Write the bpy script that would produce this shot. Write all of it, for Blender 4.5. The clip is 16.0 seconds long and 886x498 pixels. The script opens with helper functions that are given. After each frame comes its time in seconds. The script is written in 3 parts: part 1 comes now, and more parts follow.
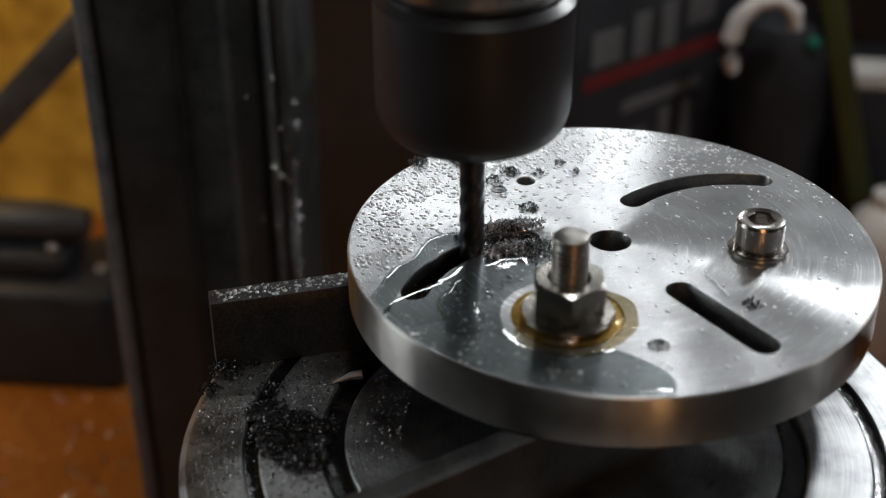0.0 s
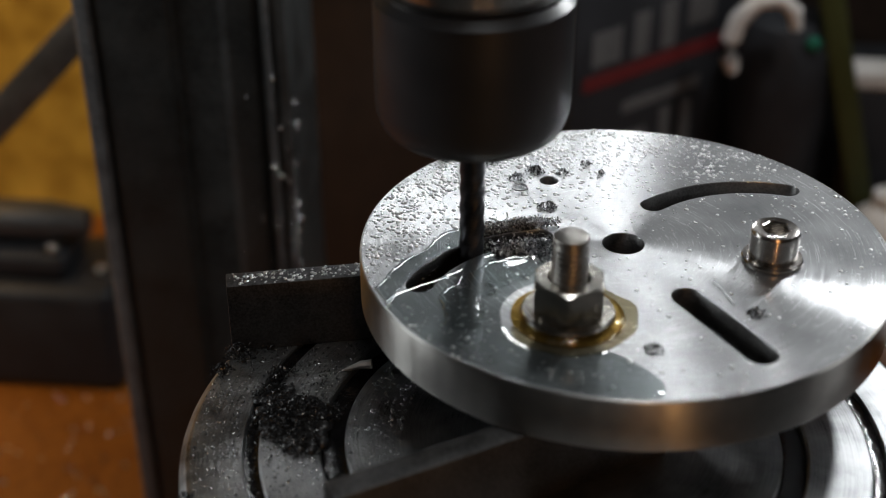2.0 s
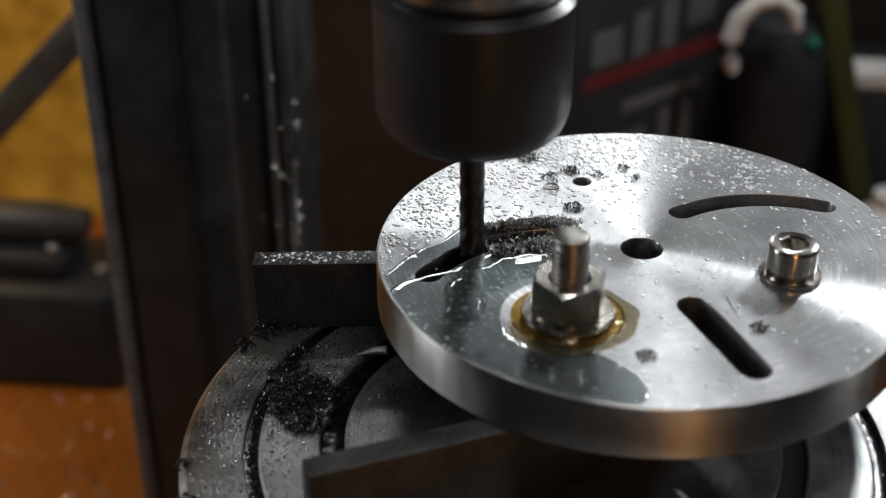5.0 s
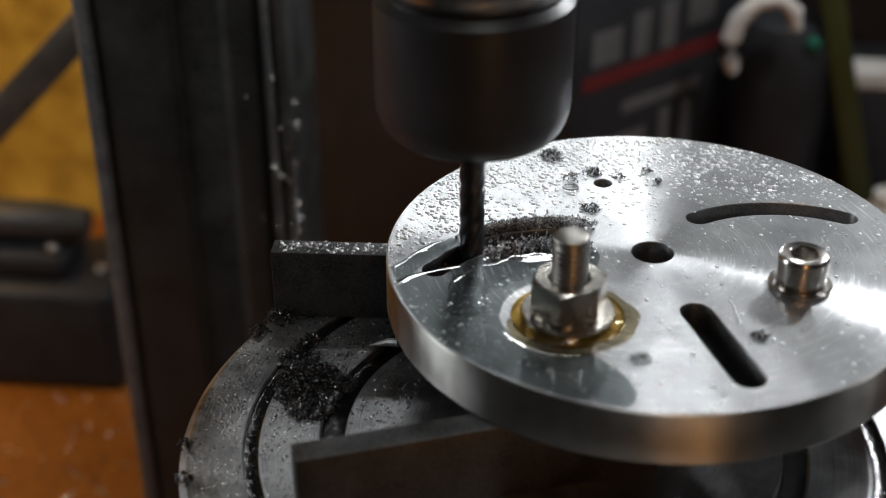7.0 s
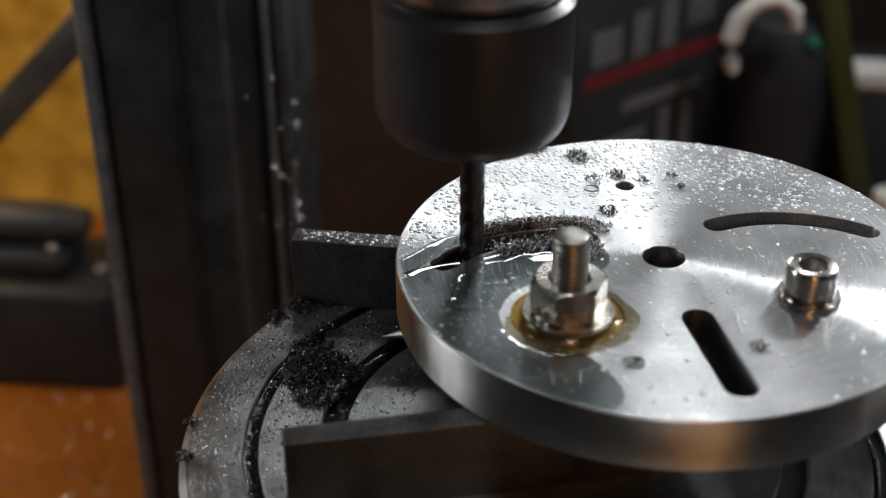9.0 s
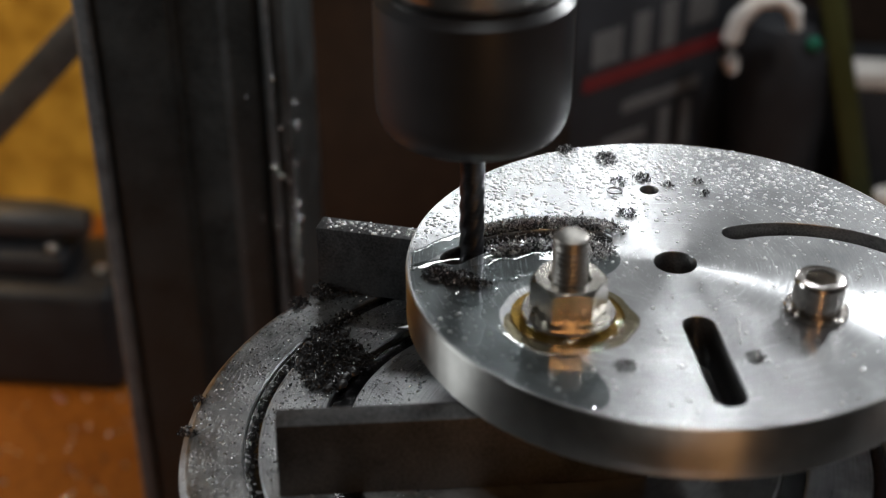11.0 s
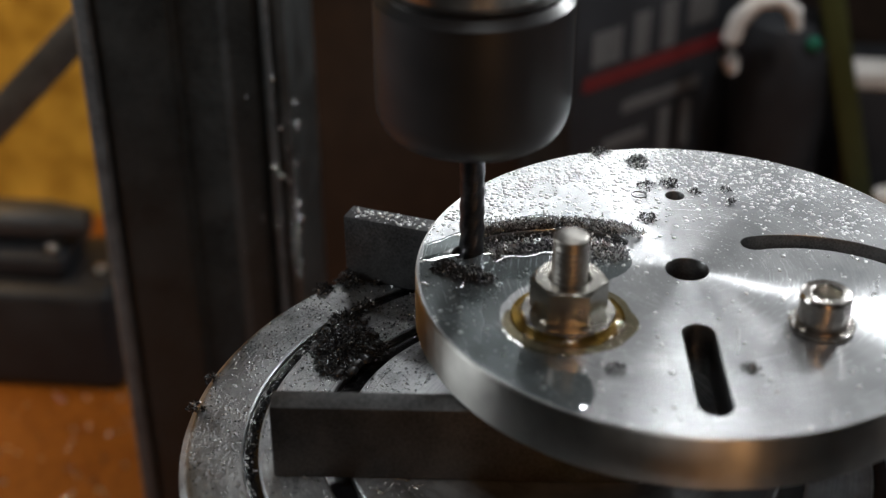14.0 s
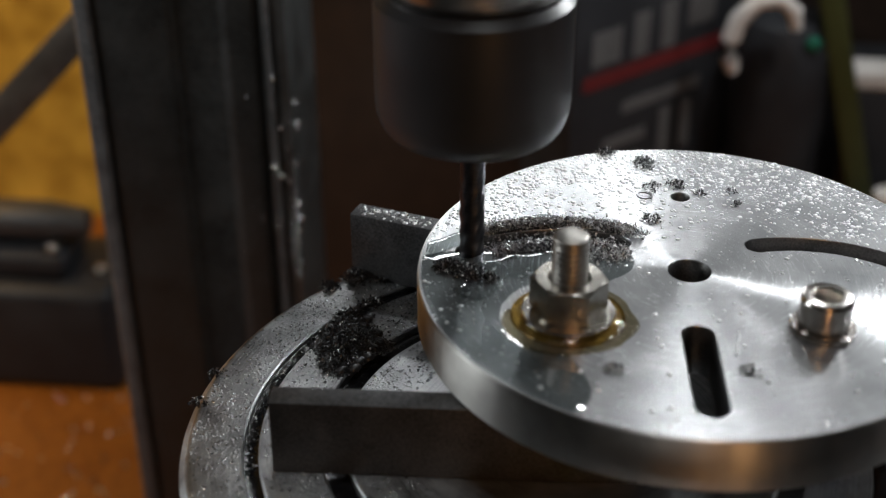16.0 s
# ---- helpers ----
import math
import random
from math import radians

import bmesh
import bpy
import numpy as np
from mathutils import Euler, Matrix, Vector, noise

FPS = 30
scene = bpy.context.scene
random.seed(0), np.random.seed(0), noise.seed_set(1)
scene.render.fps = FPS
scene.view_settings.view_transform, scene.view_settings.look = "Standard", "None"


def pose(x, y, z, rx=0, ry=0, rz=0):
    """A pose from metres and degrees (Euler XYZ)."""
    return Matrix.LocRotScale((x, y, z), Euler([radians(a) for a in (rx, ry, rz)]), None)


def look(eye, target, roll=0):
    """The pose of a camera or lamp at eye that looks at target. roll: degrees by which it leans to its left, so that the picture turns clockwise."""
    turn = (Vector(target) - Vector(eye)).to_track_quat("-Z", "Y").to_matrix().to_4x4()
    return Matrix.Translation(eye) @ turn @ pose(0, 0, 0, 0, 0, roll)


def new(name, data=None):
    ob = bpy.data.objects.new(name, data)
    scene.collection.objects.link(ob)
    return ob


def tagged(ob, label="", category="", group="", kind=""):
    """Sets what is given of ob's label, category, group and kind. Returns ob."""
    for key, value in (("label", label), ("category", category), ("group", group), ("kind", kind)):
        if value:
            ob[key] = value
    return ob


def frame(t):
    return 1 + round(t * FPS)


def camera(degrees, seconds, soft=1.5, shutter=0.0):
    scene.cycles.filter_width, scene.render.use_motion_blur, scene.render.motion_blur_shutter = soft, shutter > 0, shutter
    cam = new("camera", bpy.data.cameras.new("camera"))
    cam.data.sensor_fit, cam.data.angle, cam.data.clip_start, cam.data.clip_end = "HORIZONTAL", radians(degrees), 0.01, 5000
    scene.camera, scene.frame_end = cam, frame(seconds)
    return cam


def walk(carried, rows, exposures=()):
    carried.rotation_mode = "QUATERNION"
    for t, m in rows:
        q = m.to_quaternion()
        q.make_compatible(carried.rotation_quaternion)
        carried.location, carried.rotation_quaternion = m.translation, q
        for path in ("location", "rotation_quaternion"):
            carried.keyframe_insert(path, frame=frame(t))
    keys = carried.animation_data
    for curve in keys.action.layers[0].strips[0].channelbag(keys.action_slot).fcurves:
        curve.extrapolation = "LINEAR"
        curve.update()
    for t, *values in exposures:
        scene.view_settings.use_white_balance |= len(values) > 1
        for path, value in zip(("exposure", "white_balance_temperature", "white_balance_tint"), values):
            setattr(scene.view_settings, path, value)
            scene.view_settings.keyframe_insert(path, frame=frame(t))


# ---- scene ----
# The world's origin is the axis of the stud, on the plate's upper face. Sizes in millimetres times M.
from mathutils.geometry import tessellate_polygon

M = 0.001
cam = camera(35.81, 16.0, soft=1.0, shutter=0.5)
cam.data.dof.use_dof = True
cam.data.dof.focus_distance = 0.39
cam.data.dof.aperture_fstop = 8.0
EYE = (0.0, -0.28890, 0.18955)
AIM = (-0.03251, 0.01054, 0.01128)
walk(cam, [(0.0, look(EYE, AIM, -0.18)), (16.0, look(EYE, AIM, -0.18))], exposures=((0.0, 0.02), (2.0, 0.06), (4.0, 0.17), (6.5, 0.30), (16.0, 0.42)))

# ---- light ----
world = bpy.data.worlds.new("room_air")
scene.world = world
world.use_nodes = True
world.node_tree.nodes["Background"].inputs[0].default_value = (0.6, 0.75, 1.0, 1)
world.node_tree.nodes["Background"].inputs[1].default_value = 0.01


def area_lamp(name, eye, target, w, h, power, colour):
    data = bpy.data.lights.new(name, "AREA")
    data.shape, data.size, data.size_y = "RECTANGLE", w, h
    data.energy, data.color = power, colour
    ob = new(name, data)
    ob.matrix_world = look(eye, target)
    return tagged(ob, kind="structure")


area_lamp("work_light", (0.025, 0.450, 0.160), (0.03, 0.02, 0.0), 0.022, 0.022, 0.06, (0.94, 0.965, 0.98))
area_lamp("spot_light", (0.089, 0.448, 0.490), (0.01, 0.04, 0.0), 0.020, 0.020, 0.26, (0.94, 0.965, 0.98))
area_lamp("spot_light", (0.235, 0.330, 0.220), (0.03, 0.03, 0.0), 0.024, 0.024, 0.78, (0.94, 0.965, 0.98))
area_lamp("work_light", (0.140, 0.450, 0.363), (0.04, 0.0, 0.0), 0.03, 0.02, 0.035, (0.94, 0.965, 0.98))
area_lamp("light_strip", (-0.070, 0.463, 0.205), (-0.02, 0.06, 0.0), 0.22, 0.022, 0.25, (0.94, 0.965, 0.98))
# Unseen overhead fill, added to lift the darkest surfaces.
area_lamp("overhead_fill", (0.1, -0.07, 1.28), (0.0, 0.04, 0.0), 0.25, 0.25, 3.0, (0.95, 0.98, 0.98))
# Added fill from the left, no known lamp; brightens the parallel bar and column.
area_lamp("side_light", (-0.60, 0.0, 0.14), (-0.10, 0.03, -0.02), 0.20, 0.16, 0.8, (0.93, 0.98, 1.0))
area_lamp("side_light", (0.60, 0.02, 0.26), (0.0, 0.10, 0.03), 0.05, 0.05, 0.28, (0.94, 0.965, 0.98))
area_lamp("warm_front_light", (0.10, -0.42, 0.30), (0.02, 0.0, 0.0), 0.015, 0.015, 0.13, (1.0, 0.48, 0.17))
# Low stand-in lamp, added for the amber patch reflected on the plate's rim.
area_lamp("warm_front_light", (0.185, -0.45, 0.0), (0.02, 0.0, 0.0), 0.05, 0.04, 0.11, (1.0, 0.50, 0.18))
area_lamp("bench_light", (-0.54, 0.27, 0.14), (-0.47, 0.60, -0.16), 0.10, 0.10, 0.85, (1.0, 0.62, 0.26))


# ---- materials ----
def graph(name):
    m = bpy.data.materials.new(name)
    m.use_nodes = True
    nt = m.node_tree
    return m, nt, nt.nodes["Principled BSDF"]


def node(nt, kind, ins=(), **props):
    n = nt.nodes.new(kind)
    for k, v in props.items():
        if k == "operation":
            n.operation = v
        elif k == "data_type":
            n.data_type = v
        elif k == "blend_type":
            n.blend_type = v
        elif k == "direction_type":
            n.direction_type = v
        elif k == "axis":
            n.axis = v
    for key, v in ins:
        if isinstance(v, bpy.types.NodeSocket):
            nt.links.new(v, n.inputs[key])
        else:
            n.inputs[key].default_value = v
    return n


def noise_of(nt, vec, scale, detail=4.0, rough=0.55):
    return node(nt, "ShaderNodeTexNoise", (("Vector", vec), ("Scale", scale), ("Detail", detail), ("Roughness", rough))).outputs["Fac"]


def ramp(nt, fac, stops):
    n = nt.nodes.new("ShaderNodeValToRGB")
    n.color_ramp.elements[0].position, n.color_ramp.elements[0].color = stops[0][0], (*stops[0][1], 1)
    n.color_ramp.elements[1].position, n.color_ramp.elements[1].color = stops[-1][0], (*stops[-1][1], 1)
    for p, c in stops[1:-1]:
        n.color_ramp.elements.new(p).color = (*c, 1)
    nt.links.new(fac, n.inputs[0])
    return n.outputs[0]


def span(nt, fac, lo, hi, a=0.3, b=0.7):
    n = node(nt, "ShaderNodeMapRange", (("Value", fac), ("From Min", a), ("From Max", b), ("To Min", lo), ("To Max", hi)))
    return n.outputs[0]


def mat(name, dark, light, rough=(0.4, 0.6), metal=0.0, fine=900.0, coarse=60.0, bump=0.2, dist=0.0002, coat=0.0, spec=0.5):
    """A surface with a colour that drifts at two scales, uneven gloss and fine relief."""
    m, nt, b = graph(name)
    co = node(nt, "ShaderNodeTexCoord").outputs["Object"]
    f, c = noise_of(nt, co, fine, 3.0), noise_of(nt, co, coarse, 5.0)
    both = node(nt, "ShaderNodeMath", ((0, f), (1, c)), operation="ADD").outputs[0]
    half = node(nt, "ShaderNodeMath", ((0, both), (1, 0.5)), operation="MULTIPLY").outputs[0]
    nt.links.new(ramp(nt, half, ((0.36, dark), (0.62, light))), b.inputs["Base Color"])
    nt.links.new(span(nt, c, rough[0], rough[1]), b.inputs["Roughness"])
    b.inputs["Metallic"].default_value = metal
    b.inputs["Specular IOR Level"].default_value = spec
    b.inputs["Coat Weight"].default_value = coat
    b.inputs["Coat Roughness"].default_value = 0.12
    if bump:
        bp = node(nt, "ShaderNodeBump", (("Strength", bump), ("Distance", dist), ("Height", f)))
        nt.links.new(bp.outputs[0], b.inputs["Normal"])
    return m


def turned(name, centre, dark, light, rough, aniso, groove=0.45, rotation=0.0, splash=None, dull=None, wet=0.14):
    """Lathe-turned metal: rings round a centre, radial sheen, faint stains and scratches."""
    m, nt, b = graph(name)
    co = node(nt, "ShaderNodeTexCoord").outputs["Object"]
    rel = node(nt, "ShaderNodeVectorMath", ((0, co), (1, (centre[0], centre[1], 0))), operation="SUBTRACT").outputs[0]
    flat = node(nt, "ShaderNodeVectorMath", ((0, rel), (1, (1, 1, 0))), operation="MULTIPLY").outputs[0]
    rad = node(nt, "ShaderNodeVectorMath", ((0, flat),), operation="LENGTH").outputs["Value"]
    drift = noise_of(nt, co, 40.0, 2.0)
    wob = node(nt, "ShaderNodeMath", ((0, drift), (1, 0.0012)), operation="MULTIPLY").outputs[0]
    rad2 = node(nt, "ShaderNodeMath", ((0, rad), (1, wob)), operation="ADD").outputs[0]
    ringv = node(nt, "ShaderNodeCombineXYZ", (("X", rad2),)).outputs[0]
    rings = noise_of(nt, ringv, 2600.0, 3.0, 0.7)
    broad = noise_of(nt, ringv, 260.0, 3.0, 0.6)
    stain = noise_of(nt, co, 55.0, 6.0, 0.6)
    spots = noise_of(nt, co, 900.0, 3.0)
    parts = node(nt, "ShaderNodeSeparateXYZ", ((0, rel),))
    turn = node(nt, "ShaderNodeMath", ((0, parts.outputs[1]), (1, parts.outputs[0])), operation="ARCTAN2").outputs[0]
    k1 = node(nt, "ShaderNodeMath", ((0, rad), (1, 4200.0)), operation="MULTIPLY").outputs[0]
    k2 = node(nt, "ShaderNodeMath", ((0, turn), (1, 3.0)), operation="MULTIPLY").outputs[0]
    arcs = noise_of(nt, node(nt, "ShaderNodeCombineXYZ", (("X", k1), ("Y", k2))).outputs[0], 1.0, 3.0, 0.7)
    rings = node(nt, "ShaderNodeMath", ((0, node(nt, "ShaderNodeMath", ((0, rings), (1, arcs)), operation="ADD").outputs[0]), (1, 0.5)), operation="MULTIPLY").outputs[0]
    mixed = node(nt, "ShaderNodeMath", ((0, rings), (1, stain)), operation="ADD").outputs[0]
    half = node(nt, "ShaderNodeMath", ((0, mixed), (1, 0.5)), operation="MULTIPLY").outputs[0]
    nt.links.new(ramp(nt, half, ((0.34, dark), (0.60, light))), b.inputs["Base Color"])
    r1 = span(nt, stain, rough[0], rough[1])
    r2 = node(nt, "ShaderNodeMath", ((0, broad), (1, 0.12)), operation="MULTIPLY").outputs[0]
    r3 = node(nt, "ShaderNodeMath", ((0, r2), (1, span(nt, arcs, -0.06, 0.14, 0.35, 0.68))), operation="ADD").outputs[0]
    nt.links.new(node(nt, "ShaderNodeMath", ((0, r1), (1, r3)), operation="ADD").outputs[0], b.inputs["Roughness"])
    b.inputs["Metallic"].default_value = 1.0
    b.inputs["Anisotropic"].default_value = aniso
    b.inputs["Anisotropic Rotation"].default_value = rotation
    tan = node(nt, "ShaderNodeTangent", direction_type="RADIAL", axis="Z")
    nt.links.new(tan.outputs[0], b.inputs["Tangent"])
    rs = node(nt, "ShaderNodeMath", ((0, spots), (1, 0.12)), operation="MULTIPLY").outputs[0]
    bb = node(nt, "ShaderNodeMath", ((0, broad), (1, 0.8)), operation="MULTIPLY").outputs[0]
    height = node(nt, "ShaderNodeMath", ((0, rings), (1, rs)), operation="ADD").outputs[0]
    height = node(nt, "ShaderNodeMath", ((0, height), (1, bb)), operation="ADD").outputs[0]
    bp = node(nt, "ShaderNodeBump", (("Strength", groove), ("Distance", 0.00006), ("Height", height)))
    normal = bp.outputs[0]
    if splash:
        # fine spray of oil: a crust of tiny beads over a part of the face
        along = node(nt, "ShaderNodeVectorMath", ((0, rel), (1, splash)), operation="DOT_PRODUCT").outputs["Value"]
        side = span(nt, along, 0.0, 1.0, -0.006, 0.022)
        far = span(nt, rad, 0.25, 1.0, 0.030, 0.062)
        patch = span(nt, noise_of(nt, co, 75.0, 4.0, 0.6), 0.0, 1.0, 0.36, 0.56)
        zone = node(nt, "ShaderNodeMath", ((0, side), (1, far)), operation="MULTIPLY").outputs[0]
        zone = node(nt, "ShaderNodeMath", ((0, zone), (1, patch)), operation="MULTIPLY").outputs[0]
        cells = node(nt, "ShaderNodeTexVoronoi", (("Vector", co), ("Scale", 1150.0), ("Randomness", 1.0))).outputs["Distance"]
        dome = span(nt, cells, 1.0, 0.0, 0.05, 0.52)
        small = node(nt, "ShaderNodeTexVoronoi", (("Vector", co), ("Scale", 2300.0), ("Randomness", 1.0))).outputs["Distance"]
        dome = node(nt, "ShaderNodeMath", ((0, dome), (1, span(nt, small, 0.35, 0.0, 0.05, 0.5))), operation="ADD").outputs[0]
        beads = node(nt, "ShaderNodeMath", ((0, dome), (1, zone)), operation="MULTIPLY").outputs[0]
        bp2 = node(nt, "ShaderNodeBump", (("Strength", wet), ("Distance", 0.00017), ("Height", beads), ("Normal", normal)))
        normal = bp2.outputs[0]
    nt.links.new(normal, b.inputs["Normal"])
    if dull:
        b2 = nt.nodes.new("ShaderNodeBsdfPrincipled")
        b2.inputs["Metallic"].default_value = 1.0
        b2.inputs["Roughness"].default_value = dull[1]
        nt.links.new(b.inputs["Base Color"].links[0].from_socket, b2.inputs["Base Color"])
        nt.links.new(normal, b2.inputs["Normal"])
        mix = node(nt, "ShaderNodeMixShader", ((0, dull[0]), (1, b.outputs[0]), (2, b2.outputs[0])))
        nt.links.new(mix.outputs[0], nt.nodes["Material Output"].inputs[0])
    return m


def film(name, tint, gloss=0.03, least=0.05, ripple=0.0):
    """Clear oil: see-through with a Fresnel gloss."""
    m = bpy.data.materials.new(name)
    m.use_nodes = True
    nt = m.node_tree
    nt.nodes.clear()
    out = nt.nodes.new("ShaderNodeOutputMaterial")
    clear = node(nt, "ShaderNodeBsdfTransparent", (("Color", (*tint, 1)),))
    shine = node(nt, "ShaderNodeBsdfGlossy", (("Color", (1, 1, 1, 1)), ("Roughness", gloss)))
    if ripple:
        co = node(nt, "ShaderNodeTexCoord").outputs["Object"]
        high = node(nt, "ShaderNodeMath", ((0, noise_of(nt, co, 95.0, 1.0, 0.4)), (1, 1.0)), operation="MULTIPLY").outputs[0]
        bp = node(nt, "ShaderNodeBump", (("Strength", ripple), ("Distance", 0.0006), ("Height", high)))
        nt.links.new(bp.outputs[0], shine.inputs["Normal"])
    fac = node(nt, "ShaderNodeLayerWeight", (("Blend", 0.5),)).outputs["Facing"]
    steep = node(nt, "ShaderNodeMath", ((0, fac), (1, 4.0)), operation="POWER").outputs[0]
    mix = node(nt, "ShaderNodeMixShader", ((0, span(nt, steep, least, 0.95, 0.0, 1.0)), (1, clear.outputs[0]), (2, shine.outputs[0])))
    nt.links.new(mix.outputs[0], out.inputs[0])
    return m


CX, CY, RP, TK = 10.5, 38.7, 72.0, 14.6
PLATE_STEEL = turned("turned_plate_steel", (CX * M, CY * M), (0.26, 0.27, 0.28), (0.56, 0.57, 0.58), (0.07, 0.13), 0.98, groove=0.95, rotation=0.25, dull=(0.36, 0.60), splash=(-0.55, 0.83, 0.0))
# Rim: rougher turned finish, its shade put in as a slightly darker, warmer colour.
PLATE_SIDE_SHADED = turned("shaded_plate_edge", (CX * M, CY * M), (0.27, 0.26, 0.245), (0.50, 0.49, 0.47), (0.27, 0.38), 0.95, rotation=0.25)
TABLE_IRON = turned("ground_cast_iron", (0, 0), (0.055, 0.057, 0.061), (0.52, 0.53, 0.54), (0.22, 0.38), 0.3, splash=(-1.0, 0.0, 0.0), wet=1.0, dull=(0.42, 0.44))
BRIGHT_STEEL = mat("bright_steel", (0.50, 0.49, 0.47), (0.66, 0.65, 0.63), (0.18, 0.30), 1.0, 1500, 120, 0.15)
ZINC = mat("zinc_plated_steel", (0.38, 0.365, 0.335), (0.56, 0.535, 0.485), (0.16, 0.28), 1.0, 1200, 150, 0.2)
STAINLESS = mat("stainless_steel", (0.50, 0.47, 0.44), (0.64, 0.61, 0.58), (0.14, 0.26), 1.0, 1200, 150, 0.12)
# Milled walls of the cuts; the shade inside them is put into this dark colour.
SHADED_SLOT_WALL = mat("shaded_slot_steel", (0.08, 0.08, 0.08), (0.19, 0.19, 0.19), (0.35, 0.5), 1.0, 1500, 150, 0.4)
BAR_STEEL = mat("ground_bar_steel", (0.06, 0.06, 0.062), (0.15, 0.15, 0.152), (0.50, 0.64), 1.0, 1300, 70, 0.3)
CARBIDE = mat("oily_tool_steel", (0.05, 0.05, 0.055), (0.11, 0.11, 0.12), (0.28, 0.42), 1.0, 1500, 200, 0.2)
BLACK_OXIDE = mat("black_oxide_steel", (0.018, 0.0198, 0.0235), (0.031, 0.0338, 0.040), (0.34, 0.44), 0.0, 1200, 70, 0.1)
BLACK_PAINT = mat("oily_black_paint", (0.014, 0.016, 0.0165), (0.040, 0.044, 0.0445), (0.30, 0.48), 0.0, 500, 40, 0.35, 0.0004)
GREY_EDGE = mat("lighter_grey_edge", (0.06, 0.065, 0.07), (0.15, 0.158, 0.165), (0.38, 0.55), 0.2, 500, 60, 0.3, 0.0004)
CHIP_DARK = mat("dark_swarf", (0.10, 0.10, 0.105), (0.26, 0.26, 0.27), (0.25, 0.45), 1.0, 2500, 300, 0.0)
CHIP_BLACK = mat("black_oily_swarf", (0.006, 0.006, 0.007), (0.026, 0.027, 0.030), (0.25, 0.50), 0.0, 2500, 300, 0.0)
SPECK = mat("wet_bright_speck", (0.70, 0.71, 0.72), (0.85, 0.86, 0.87), (0.18, 0.30), 1.0, 2500, 300, 0.0)
CHIP_BRIGHT = mat("bright_swarf", (0.72, 0.73, 0.74), (0.88, 0.89, 0.90), (0.36, 0.55), 1.0, 2500, 300, 0.0)
# Oil tint is darkened to carry the chuck's shade on the plate's front.
OIL = film("shade_tinted_oil", (0.60, 0.63, 0.63), 0.03, 0.07, 0.25)
OIL_BEAD = film("oil_beads", (0.92, 0.94, 0.95), 0.30, 0.55)
TABLE_BEAD = film("dirty_oil_beads", (0.70, 0.73, 0.75), 0.14, 0.30)
OIL_CLEAR = film("clear_fresh_oil", (0.90, 0.92, 0.92), 0.06, 0.06, 0.4)
OIL_PALE = film("pale_amber_oil", (0.68, 0.63, 0.50), 0.03, 0.06, 0.12)
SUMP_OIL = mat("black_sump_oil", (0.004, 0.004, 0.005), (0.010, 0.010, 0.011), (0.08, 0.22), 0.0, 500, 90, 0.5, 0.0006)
DIRTY_ZINC = mat("dull_oily_zinc", (0.24, 0.23, 0.22), (0.42, 0.40, 0.37), (0.34, 0.48), 1.0, 1200, 150, 0.2)
OIL_AMBER = film("amber_oil", (0.74, 0.58, 0.27), 0.03)
BENCH_WOOD = mat("varnished_bench_wood", (0.15, 0.042, 0.004), (0.33, 0.11, 0.012), (0.35, 0.55), 0.0, 160, 9, 0.3, 0.001)
YELLOW_WALL = mat("yellow_painted_board", (0.30, 0.17, 0.015), (0.70, 0.47, 0.075), (0.5, 0.7), 0.0, 40, 9, 0.2, 0.001)
BROWN_WALL = mat("dark_brown_panel", (0.018, 0.011, 0.008), (0.034, 0.020, 0.014), (0.5, 0.7), 0.0, 60, 6, 0.2, 0.001)
GREY_WALL = mat("grey_plaster", (0.16, 0.16, 0.16), (0.24, 0.24, 0.24), (0.7, 0.9), 0.0, 60, 4, 0.2, 0.002)
BLACK_PLASTIC = mat("black_plastic", (0.018, 0.019, 0.022), (0.032, 0.034, 0.039), (0.40, 0.55), 0.0, 800, 40, 0.1, spec=0.3)
GREY_PRINT = mat("grey_print", (0.09, 0.09, 0.092), (0.14, 0.14, 0.142), (0.5, 0.6), 0.0, 800, 40, 0.0)
RED_PRINT = mat("red_print", (0.12, 0.014, 0.016), (0.17, 0.020, 0.022), (0.45, 0.6), 0.0, 800, 40, 0.0)
WHITE_PLASTIC = mat("white_plastic", (0.60, 0.57, 0.54), (0.78, 0.75, 0.72), (0.35, 0.5), 0.0, 400, 40, 0.1)
OLIVE_PAINT = mat("olive_paint", (0.035, 0.042, 0.010), (0.060, 0.070, 0.018), (0.5, 0.6), 0.0, 400, 40, 0.1)
GREEN_PLASTIC = mat("green_plastic", (0.01, 0.14, 0.09), (0.02, 0.20, 0.13), (0.4, 0.5), 0.0, 400, 40, 0.0)
YELLOW_PLASTIC = mat("yellow_plastic", (0.55, 0.42, 0.03), (0.68, 0.52, 0.05), (0.4, 0.5), 0.0, 400, 40, 0.0)
GREY_BAR = mat("grey_steel_strip", (0.05, 0.05, 0.05), (0.10, 0.10, 0.10), (0.35, 0.5), 0.4, 500, 60, 0.2)


# ---- mesh helpers ----
def mesh_of(name, bm, materials, smooth=True, angle=35):
    bmesh.ops.recalc_face_normals(bm, faces=bm.faces)
    if smooth:
        for f in bm.faces:
            f.smooth = True
        for e in bm.edges:
            if len(e.link_faces) == 2 and e.calc_face_angle(0) > radians(angle):
                e.smooth = False
    me = bpy.data.meshes.new(name)
    bm.to_mesh(me)
    bm.free()
    for m in materials if isinstance(materials, (list, tuple)) else [materials]:
        me.materials.append(m)
    return me


def part(name, bm, material, parent, label="", smooth=True, angle=35):
    ob = new(name, mesh_of(name, bm, material, smooth, angle))
    ob.parent = parent
    return tagged(ob, label=label)


